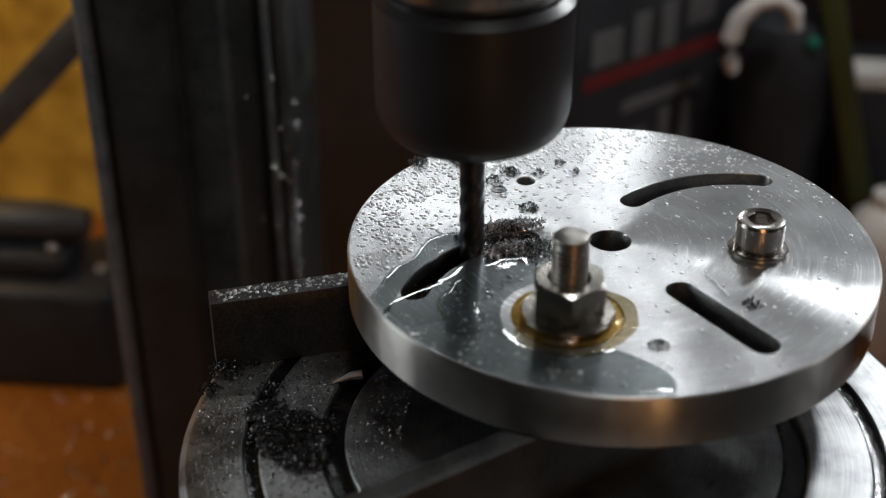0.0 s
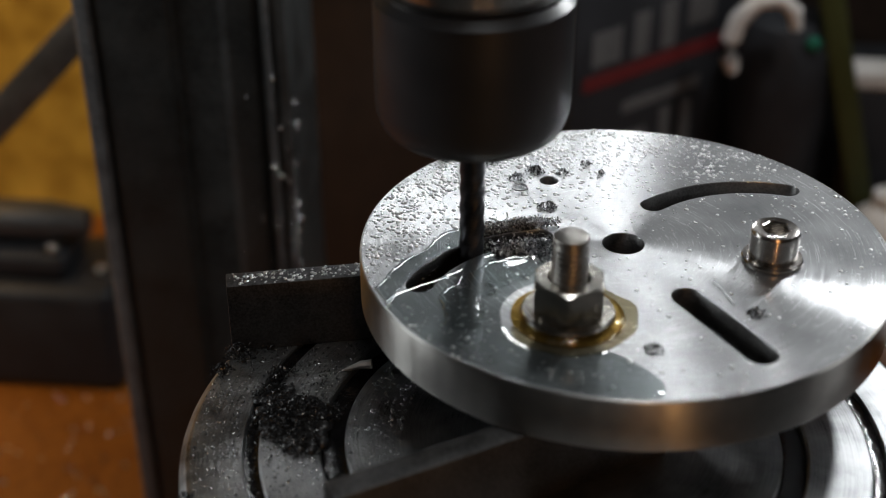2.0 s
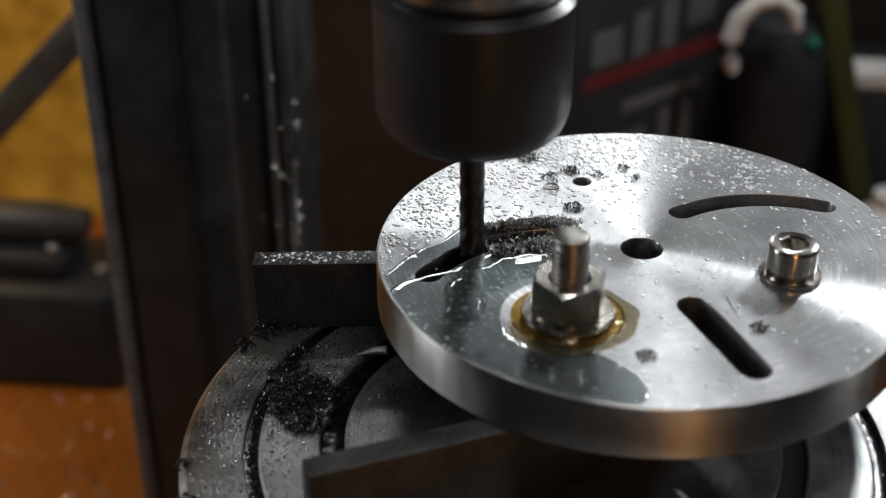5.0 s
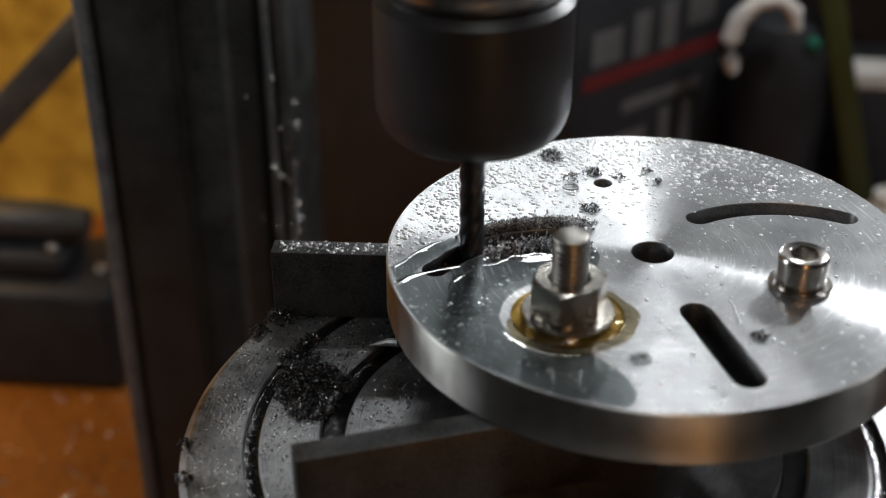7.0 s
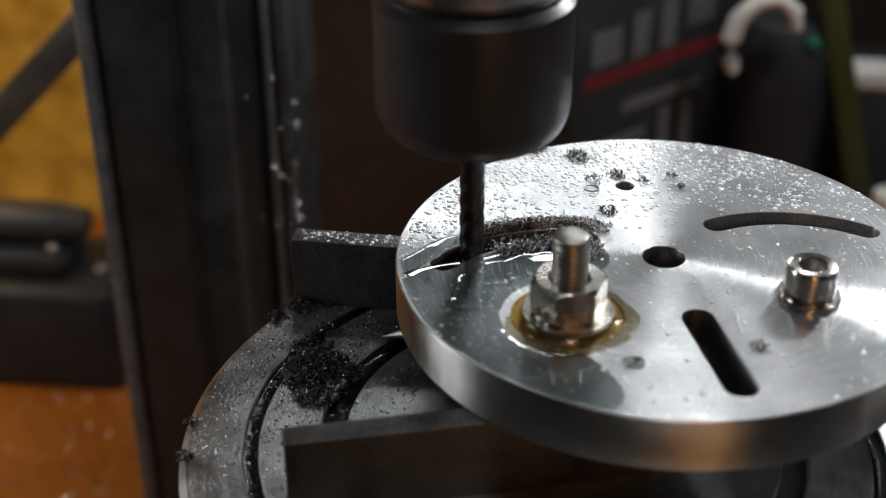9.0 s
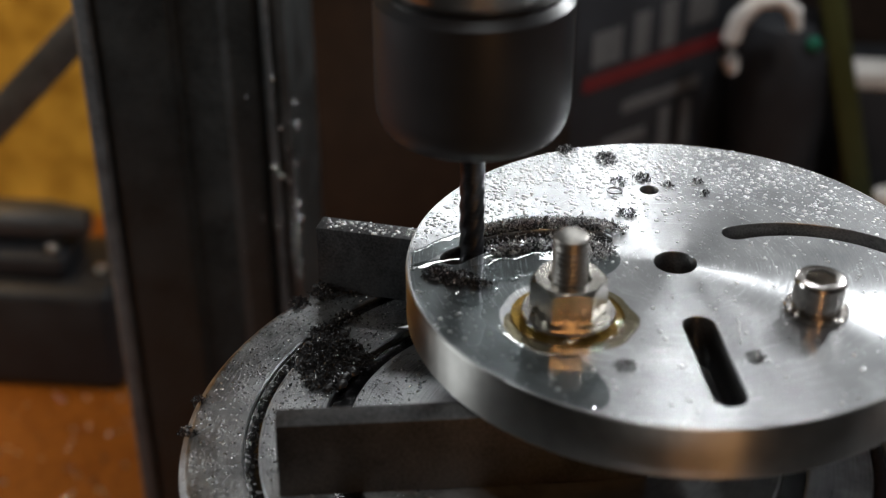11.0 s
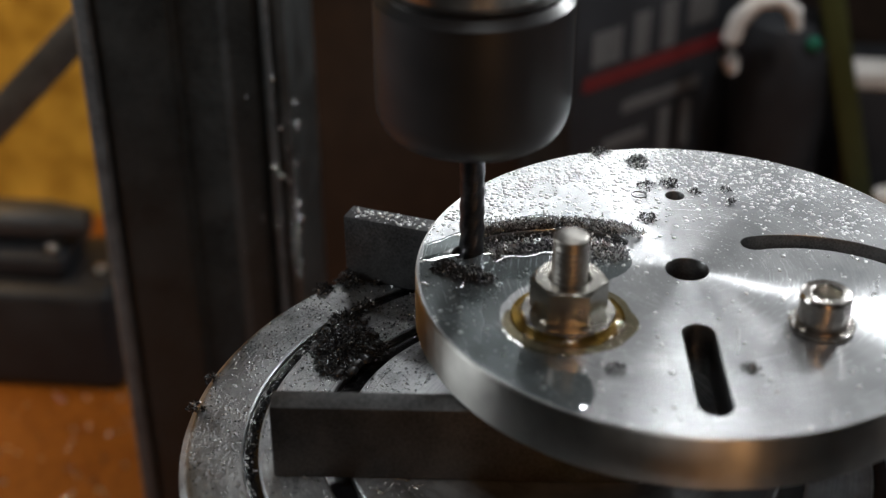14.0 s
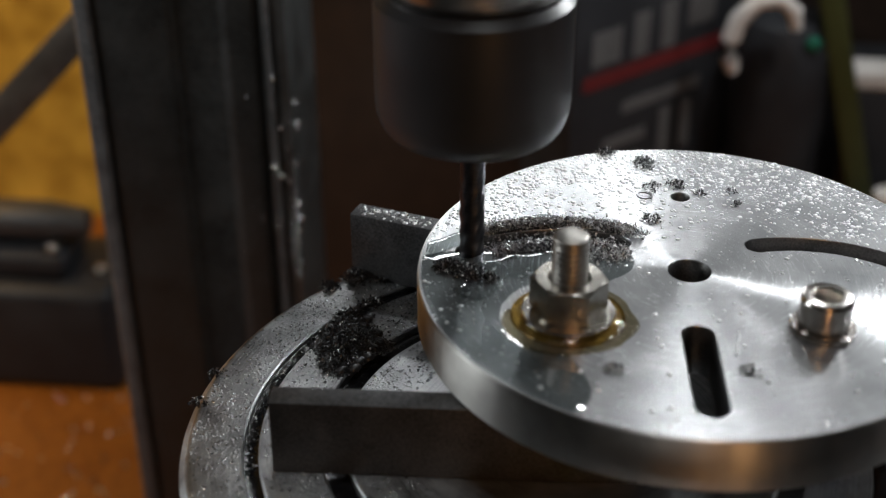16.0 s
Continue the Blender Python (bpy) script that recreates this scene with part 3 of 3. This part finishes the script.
def flakes(name, spots, size, label, bright=0.3, rise=None, turn=True, at=(0, 0, 0), category="swarf", kind="stuff", dark=None):
    """Curled metal chips, one mesh; spots in millimetres round the place at."""
    rng = np.random.default_rng(len(spots) + int(abs(spots[0][0]) * 100))
    verts, faces, which = [], [], []
    for p in spots:
        s = size * rng.uniform(0.5, 1.5)
        turn_m = Euler(rng.uniform(0, 6.28, 3)).to_matrix()
        curl = rng.uniform(0.5, 2.6)
        wide = s * rng.uniform(0.16, 0.34)
        o = len(verts)
        for k in range(5):
            a = curl * (k / 4 - 0.5) * 2
            c = Vector((s * math.sin(a) / curl, 0, s * (1 - math.cos(a)) / curl))
            for side in (-1, 1):
                v = turn_m @ (c + Vector((0.2 * s * side * (k / 4), side * wide * (1 - 0.5 * abs(k - 2) / 2), 0)))
                verts.append(((p[0] + v.x) * M, (p[1] + v.y) * M, max(min(0.02, p[2]), p[2] + v.z) * M))
        m = 1 if rng.random() < bright else 0
        for k in range(4):
            faces.append((o + 2 * k, o + 2 * k + 1, o + 2 * k + 3, o + 2 * k + 2))
            which.append(m)
    me = bpy.data.meshes.new(name)
    me.from_pydata(verts, [], faces)
    me.materials.append(dark or CHIP_DARK)
    me.materials.append(CHIP_BRIGHT)
    me.polygons.foreach_set("material_index", which)
    ob = tagged(new(name, me), label, category, kind=kind)
    if turn:
        ride(ob, *at, rise=rise or ())
    else:
        ob.matrix_world = pose(at[0] * M, at[1] * M, at[2] * M)
    return ob


def polar(a, r):
    return r * math.cos(radians(a)), r * math.sin(radians(a))


def heap(a0, a1, n, h=3.0, wide=2.5):
    """Spots of chips banked on both sides of the cut, and a few in it."""
    out = []
    for _ in range(n):
        a = random.uniform(a0, a1) + random.gauss(0, 1.2)
        if a < 112 and random.random() < (112 - a) / 16:
            a += random.uniform(2, 14)
        side = random.random()
        if side < 0.56 - max(0.0, (122 - a) * 0.018):
            r, top = 45.6 + abs(random.gauss(0, wide)) - 1.6, h
        elif side < 0.80:
            r, top = 34.8 - abs(random.gauss(0, wide * (1.4 if a < 118 else 0.8))) + 1.4, h * 0.6
        else:
            r, top = random.uniform(37, 43.5), -3.0
        fall = max(0.15, 1 - abs(r - (45 if r > 40 else 35)) / 6)
        out.append((*polar(a, r), random.uniform(0.1, top) * fall if top > 0 else random.uniform(-4.5, -0.4)))
    return out


def blob(x, y, rad, n, h):
    out = []
    for _ in range(n):
        a, r = random.uniform(0, 6.283), rad * math.sqrt(random.random()) * random.uniform(0.6, 1.15)
        out.append((x + r * math.cos(a), y + r * math.sin(a), random.uniform(0.1, max(0.3, h * (1 - r / rad / 1.2)))))
    return out


flakes("swarf_heap", heap(99, 131, 4131), 0.68, "dark and bright curled steel chips heaped along the slot", 0.6)
flakes("swarf_heap", heap(131, 139, 1101), 0.68, "curled steel chips freshly thrown up from the slot", 0.6, rise=((0, -6), (1.6, -6), (3.6, 0), (16, 0)))
flakes("swarf_heap", heap(139, 147, 1101), 0.68, "curled steel chips freshly thrown up from the slot", 0.6, rise=((0, -6), (4.2, -6), (7.0, 0), (16, 0)))
flakes("swarf_heap", heap(147, 155, 1101), 0.68, "curled steel chips freshly thrown up from the slot", 0.6, rise=((0, -6), (7.5, -6), (10.0, 0), (16, 0)))
flakes("swarf_heap", heap(155, 162, 1101), 0.68, "curled steel chips freshly thrown up from the slot", 0.6, rise=((0, -6), (10.2, -6), (13.0, 0), (16, 0)))
flakes("swarf_heap", blob(-38.0, -2.4, 4.2, 420, 2.4) + blob(-31.8, -1.4, 4.2, 480, 2.6) + blob(-26.5, -0.2, 3.0, 220, 1.6), 0.65, "dark oily chips pushed ahead of the end mill", 0.10, dark=CHIP_BLACK, rise=((0, -6), (6.5, -6), (10.5, 0), (16, 0)))

for (cx, cy), n, rad in (((-12.7, 54.8), 60, 2.4), ((-4.9, 83.6), 26, 1.5), ((0.4, 78.0), 22, 1.3), ((-19.5, 76.2), 60, 2.6), ((46.2, 9.9), 45, 1.9), ((22.3, -11.0), 45, 2.2),
                         ((-34.5, 81.6), 110, 3.6), ((-47.5, 79.5), 90, 2.6), ((-10.9, 76.2), 24, 1.4), ((-23.5, 70.5), 40, 2.4)):
    flakes("swarf_clump", blob(0, 0, rad * 1.25, int(n * 1.6), 2.0), 0.6, "small clump of dark steel chips on the plate", 0.12, dark=CHIP_BLACK, at=(cx, cy, 0.02), category="metal chips", kind="")

# a coiled chip and a loose curved one
coil = [(2.2 * math.cos(k * 0.3), 2.0 * math.sin(k * 0.3), 0.3 + k * 0.02) for k in range(27)]
ride(thing("coiled_chip", tube(coil, 0.24, 6), CHIP_DARK, "small coiled steel chip lying on the plate", "metal chip"), -22.0, 64.2, 0.02)
ride(thing("curved_chip", tube([(-2.8, 5.2, 0.25), (-1.2, 3.2, 0.3), (-0.4, 1.4, 0.5), (0.4, -0.6, 0.5), (1.6, -2.2, 0.3), (2.6, -4.6, 0.25)], 0.17, 6), CHIP_BRIGHT, "thin bright curved chip lying on the plate", "metal chip"), 38.2, 17.6, 0.02)


def clear_of_cuts(x, y, margin=0.6):
    r, a = math.hypot(x, y), math.degrees(math.atan2(y, x)) % 360
    if r < 19 or (SLOT_A0 - 8 < a < SLOT_A1 + 8 and abs(r - SLOT_R) < 4.4 + margin):
        return False
    rb, ab = math.hypot(x - 50.3, y - 37.4), math.degrees(math.atan2(y - 37.4, x - 50.3)) % 360
    if rb < 9 or (78 < ab < 150 and abs(rb - 41.6) < 3.6 + margin) or math.hypot(x - CX, y - CY) < 6.4 + margin or math.hypot(x + 14.4, y - 71.3) < 3.2 + margin:
        return False
    t = max(0, min(1, ((x - 29) * 18.6 + (y - 14.8) * -22.4) / (18.6 ** 2 + 22.4 ** 2)))
    return math.hypot(x - 29 - 18.6 * t, y - 14.8 + 22.4 * t) > 4.4 + margin


spots, sizes = [], []
while len(spots) < 3400:
    a, r = random.gauss(138, 46), RP - 0.9 - abs(random.gauss(0, 17))
    x, y = CX + r * math.cos(radians(a)), CY + r * math.sin(radians(a))
    rs, sa = math.hypot(x, y), math.degrees(math.atan2(y, x)) % 360
    if r < 12 or not clear_of_cuts(x, y) or (98 < sa < 184 and 24 < rs < 51) or random.random() > 0.35 + 0.9 * (0.5 + noise.noise(Vector((x * 0.09, y * 0.09, 5)))):
        continue
    spots.append((x, y, 0.01)), sizes.append(random.choice((0.15, 0.18, 0.22, 0.27, 0.34, 0.46, 0.70)))
while len(spots) < 3900:
    a, r = random.uniform(0, 360), RP * math.sqrt(random.random()) * 0.985
    x, y = CX + r * math.cos(radians(a)), CY + r * math.sin(radians(a))
    if clear_of_cuts(x, y):
        spots.append((x, y, 0.01)), sizes.append(random.choice((0.18, 0.22, 0.3, 0.4, 0.6)))
drops("oil_drops", spots, sizes, OIL_BEAD, "beads of cutting oil sprayed over the plate")

spots = []
while len(spots) < 240:
    a, r = random.uniform(0, 360), RP * math.sqrt(random.random()) * 0.985
    x, y = CX + r * math.cos(radians(a)), CY + r * math.sin(radians(a))
    if clear_of_cuts(x, y) and (random.random() < (0.95 if y - 0.7 * x > 45 else 0.45 if y > 50 else 0.14)):
        spots.append((x, y, 0.05))
flakes("loose_swarf", spots, 0.25, "fine steel chips scattered over the wet plate", 0.9)

# on the rotary table
TABLE_Z = -36.5
spots = blob(-71, -9, 10.5, 1700, 4.5) + blob(-66, -18, 6.5, 500, 2.5) + blob(-79, 0, 6, 460, 2.4) + blob(-62, -4, 4, 160, 1.5)
flakes("swarf_heap", spots, 0.8, "black oily heap of chips on the rotary table", 0.02, dark=CHIP_BLACK, at=(0, 0, TABLE_Z))
sludge = blob(-71, -9, 9.5, 150, 1.5) + blob(-66, -17, 5.5, 60, 1.2) + blob(-78, -1, 5.0, 50, 1.0)
drops("swarf_sludge", [(x, y, TABLE_Z + 0.01) for x, y, z in sludge], [random.uniform(0.7, 2.0) for _ in sludge], CHIP_BLACK, "black oil-soaked sludge of fine chips on the rotary table", 0.7, category="sludge")
spots = blob(-95, 17, 5.0, 260, 4.5) + blob(-88, 24, 4.5, 170, 3.0) + blob(-76, 32, 4.5, 130, 2.5) + blob(-97, 8, 3, 120, 3) + blob(-81, -57, 2.6, 70, 2.0) + blob(-88, -45, 2.4, 50, 1.6) + blob(-81, 10, 4, 110, 1.6) + [(*polar(random.uniform(165, 235), random.uniform(79.8, 83.3)), random.uniform(-2.4, -1.4)) for _ in range(500)]
flakes("swarf_heap", spots, 0.8, "black clumps of chips on the rotary table's rim", 0.08, dark=CHIP_BLACK, at=(0, 0, TABLE_Z))
spots = []
while len(spots) < 1500:
    a, r = random.uniform(120, 255), random.uniform(64.5, 97)
    if 79 < r < 84 or random.random() > 0.3 + noise.noise(Vector((*polar(a, r * 0.11), 2))) * 1.2 + (0.5 if a < 200 else 0.0):
        continue
    spots.append((*polar(a, r), random.uniform(0.05, 0.5)))
flakes("loose_swarf", spots, 0.5, "chips scattered on the rotary table", 0.15, dark=CHIP_BLACK, at=(0, 0, TABLE_Z))
spots, sizes = [], []
while len(spots) < 3400:
    a, r = random.uniform(110, 260), random.uniform(42, 97.5)
    if 79 < r < 84.2 or 56.6 < r < 64.2:
        continue
    spots.append((*polar(a, r), TABLE_Z + 0.01)), sizes.append(random.choice((0.14, 0.18, 0.22, 0.28, 0.36, 0.5)))
drops("oil_drops", spots, sizes, TABLE_BEAD, "beads of oil on the rotary table")
ob = ride(thing("broad_chip", tube([(-3.5, 0, 0.9), (-1, 0.3, 1.3), (2, 0.2, 2.2), (5, -0.4, 2.6)], [0.2, 0.7, 1.2, 1.4], 9), CHIP_BRIGHT, "broad pointed bright chip lying on the rotary table", "metal chip"), -60.5, 15.0, TABLE_Z + 0.02, 20)
# chips and drops on the wet parallel bar
c, s = math.cos(radians(20.5)), math.sin(radians(20.5))
spots, sizes = [], []
for _ in range(170):
    u, v = random.uniform(0.6, 50), random.uniform(-6.9, -0.5)
    spots.append((-100 + u * c - v * s, 24.8 + u * s + v * c, -TK - 0.01)), sizes.append(random.choice((0.2, 0.3, 0.4, 0.6)))
drops("oil_drops", spots, sizes, OIL_BEAD, "beads of oil on the parallel bar")
spots = []
for _ in range(70):
    u, v = random.choice((random.uniform(12, 20), random.uniform(1, 46))), random.uniform(-6.5, -0.8)
    spots.append((-100 + u * c - v * s, 24.8 + u * s + v * c, 0.05))
flakes("loose_swarf", spots, 0.6, "chips lying on the parallel bar", 0.3, at=(0, 0, -TK))


# ---- specks on the column ----
def column_speck(px, py, size):
    x, z = -115.6 + (px - 480 - 0.069 * py) * 0.19, 5 - 0.2525 * py
    bm = bmesh.new()
    bmesh.ops.create_icosphere(bm, subdivisions=2, radius=size * M)
    for v in bm.verts:
        v.co *= random.uniform(0.9, 1.1)
    ob = part("chip", bm, SPECK, COLUMN, angle=80)
    across = x + 155
    depth = -5.2 if 33.4 < across < 36.2 else (-4.1 if across > 31.5 else (0.0 if 16 < across < 30 else 2.8))
    ob.matrix_basis = pose(across * M, depth * M, z * M + 0.3)


for px, py, s in ((470, 120, 0.9), (484, 206, 0.9), (471, 272, 1.0), (487, 290, 1.0), (518, 195, 1.1), (519, 205, 0.7), (520, 340, 1.1), (527, 368, 1.1), (456, 284, 0.6), (516, 270, 0.7), (500, 300, 0.6), (523, 392, 0.7),
                  (505, 410, 0.6), (527, 452, 0.7), (518, 470, 0.6), (512, 160, 0.6), (408, 163, 0.6), (480, 384, 0.6), (465, 380, 0.5), (437, 385, 0.5), (497, 240, 0.5), (510, 435, 0.6), (530, 480, 0.7), (509, 330, 0.5)):
    column_speck(px, py, s * 1.0)
for _ in range(90):
    py = random.triangular(110, 520, 400)
    column_speck(random.choice((random.gauss(519, 5), random.gauss(500, 14), random.uniform(390, 530))), py, random.choice((0.18, 0.24, 0.3, 0.4)))


# ---- blurred things behind ----
def at_back(px, py, y=450.0):
    """Millimetres on an upright plane behind the table."""
    k = (y + 289) / 739
    return (3.2 + 0.311 * (px - 1035)) * k, y, 189.6 + (-137.9 + 0.386 * (160 - py) - 189.6) * k


def leaning_strip():
    bm = block(0, -3, -9, 430, 3, 9, 0.6, 2)
    ob = thing("steel_strip", bm, GREY_BAR, "dark steel strip leaning behind the machine column", "steel strip")
    ob.matrix_world = pose(-0.475, 0.35, -0.290, 0, -45.0, 0)


leaning_strip()


def clamp():
    base = new("bench_clamp")
    base.matrix_world = pose(-0.300, 0.375, BENCH_Z * M)
    tagged(base, "black bench clamp with a grey handle on the bench", "clamp")
    part("body", block(-95, -30, 0, 40, 40, 70, 8, 3), BLACK_PLASTIC, base)
    part("jaw", block(-70, -20, 70.2, 12, 24, 88, 6, 3), BLACK_PLASTIC, base)
    bm = tube([(-120, 0, 99), (-60, 0, 100), (0, 0, 100), (22, 0, 100)], [12, 12, 11.5, 8], 20)
    part("handle", bm, GREY_BAR, base, "worn grey handle")
    # Small zinc stubs stand in for the clamp's blurred silver glints.
    for x, y, z in ((28, -6, 70.1), (4, -14, 88.1)):
        ob = part("glint_stub", lathe([(0, 0), (3.2, 0), (3.5, 0.5), (3.5, 3.4), (2.6, 4.6), (0, 5.0)], 20), DIRTY_ZINC, base, "small zinc stub added for a silver glint")
        ob.matrix_basis = pose(x * M, y * M, z * M)


clamp()


def carton():
    """A black box, turned 45 degrees, with a red stripe and grey bars for its print."""
    base = new("tool_carton")
    base.matrix_world = pose(-0.004, 0.396, BENCH_Z * M, 0, 0, 45)
    tagged(base, "black carton with a red stripe and grey print", "carton")
    part("box", block(0, 0, 0, 138, 40, 248, 1.5, 2), BLACK_PLASTIC, base)
    part("stripe", block(8, -0.5, 181, 122, -0.05, 189.5, 0), RED_PRINT, base, "red printed stripe")
    for x0, x1, z0, z1 in ((14, 36, 194, 214), (46, 58, 192, 218), (68, 80, 192, 220), (90, 112, 200, 220), (40, 104, 160, 167), (26, 62, 108, 116), (26, 58, 124, 131), (26, 60, 140, 147),
                           (72, 80, 120, 154), (90, 98, 124, 154)):
        part("print_bar", block(x0, -0.5, z0, x1, -0.05, z1, 0), GREY_PRINT, base)


carton()


# Dark box added to hide the bright bench where the background is dim.
def cabinet():
    base = new("dark_backing_box")
    base.matrix_world = pose(-0.157, 0.43, BENCH_Z * M)
    tagged(base, "dark brown box added behind the machine to keep the background dim", "cabinet")
    part("body", block(0, 4, 0, 150, 120, 420, 2, 2), BROWN_WALL, base)
    part("door", block(4, 0, 6, 146, 3.9, 414, 1.2, 2), BROWN_WALL, base)


cabinet()


def headset():
    """A white arch over a black rounded body with a green mark."""
    base = new("ear_defenders")
    base.matrix_world = pose(0.117, 0.48, BENCH_Z * M)
    tagged(base, "black ear defenders with a white headband on a stand", "ear defenders")
    part("stand", lathe([(0, 0), (34, 0), (34, 4), (30, 8), (29, 120), (31, 164), (30, 186), (24, 200), (12, 206), (0, 207)], 48), BLACK_PLASTIC, base)
    pts = [at_back(*q, 440) for q in ((1302, 120), (1294, 98), (1293, 70), (1303, 38), (1335, 10), (1375, 5), (1400, 24), (1406, 50))]
    bm = tube([(x - 117, y - 480, z - BENCH_Z) for x, y, z in pts], [3.6, 5.2, 5.6, 5.4, 5.0, 5.0, 4.6, 3.4], 14)
    part("headband", bm, WHITE_PLASTIC, base, "white plastic headband")
    bm = lathe([(0, 0), (4.2, 0), (4.2, 2), (3.4, 2.6), (0, 2.8)], 20)
    ob = part("mark", bm, GREEN_PLASTIC, base, "round green mark")
    ob.matrix_basis = pose(0.013, -0.0265, 0.195, 90, 0, 0)


headset()


def post():
    base = thing("wooden_post", block(-7, -7, 0, 7, 7, 420, 1.5, 2), OLIVE_PAINT, "olive painted post leaning on the bench", "post")
    base.matrix_world = pose(0.196, 0.466, (BENCH_Z + 2) * M, 0, -15, 0)


post()
crate = thing("black_crate", block(0, 0, 0, 120, 80, 157, 3, 2), BLACK_PLASTIC, "black plastic crate on the bench", "crate")
crate.matrix_world = pose(0.158, 0.475, BENCH_Z * M)
roll = thing("white_block", block(0, 0, 0, 26, 22, 13, 3, 3), WHITE_PLASTIC, "small white plastic block on the crate", "block")
roll.matrix_world = pose(0.160, 0.476, (BENCH_Z + 157.1) * M)
cap = thing("yellow_knob", lathe([(0, 0), (9, 0), (10, 2), (10, 22), (8, 26), (0, 27)], 32), YELLOW_PLASTIC, "yellow plastic knob on the crate", "knob")
cap.matrix_world = pose(0.200, 0.500, (BENCH_Z + 157.1) * M)
tin = thing("white_bottle", lathe([(0, 0), (20, 0), (21, 2), (21, 84), (18, 96), (9, 104), (9, 112), (0, 113)], 40), WHITE_PLASTIC, "white plastic bottle on the bench", "bottle")
tin.matrix_world = pose(0.182, 0.435, BENCH_Z * M)

spots = [(random.uniform(-360, -180), random.uniform(190, 350), random.uniform(0.2, 0.8)) for _ in range(160)]
flakes("loose_swarf", spots, 2.8, "bright chips scattered on the wooden bench", 0.8, turn=False, at=(0, 0, BENCH_Z))


# ---- what moves ----
def motions():
    for ob, x, y, z, rz, rise in RIDERS:
        rows = []
        for t, a in TURN:
            up = float(np.interp(t, [r[0] for r in rise], [r[1] for r in rise])) if rise else 0.0
            rows.append((t, pose(0, 0, 0, 0, 0, -a) @ pose(x * M, y * M, (z + up) * M, 0, 0, rz)))
        walk(ob, rows)
    walk(FACEPLATE, [(t, pose(0, 0, 0, 0, 0, -a)) for t, a in TURN])
    spin = [(k / 30, 61.0 * k) for k in range(481)]
    walk(END_MILL, [(t, pose(MILL[0] * M, MILL[1] * M, -0.0085, 0, 0, -a)) for t, a in spin])
    walk(CHUCK, [(t, pose(MILL[0] * M, MILL[1] * M, 0.0377, 0, 0, -a)) for t, a in spin])


motions()
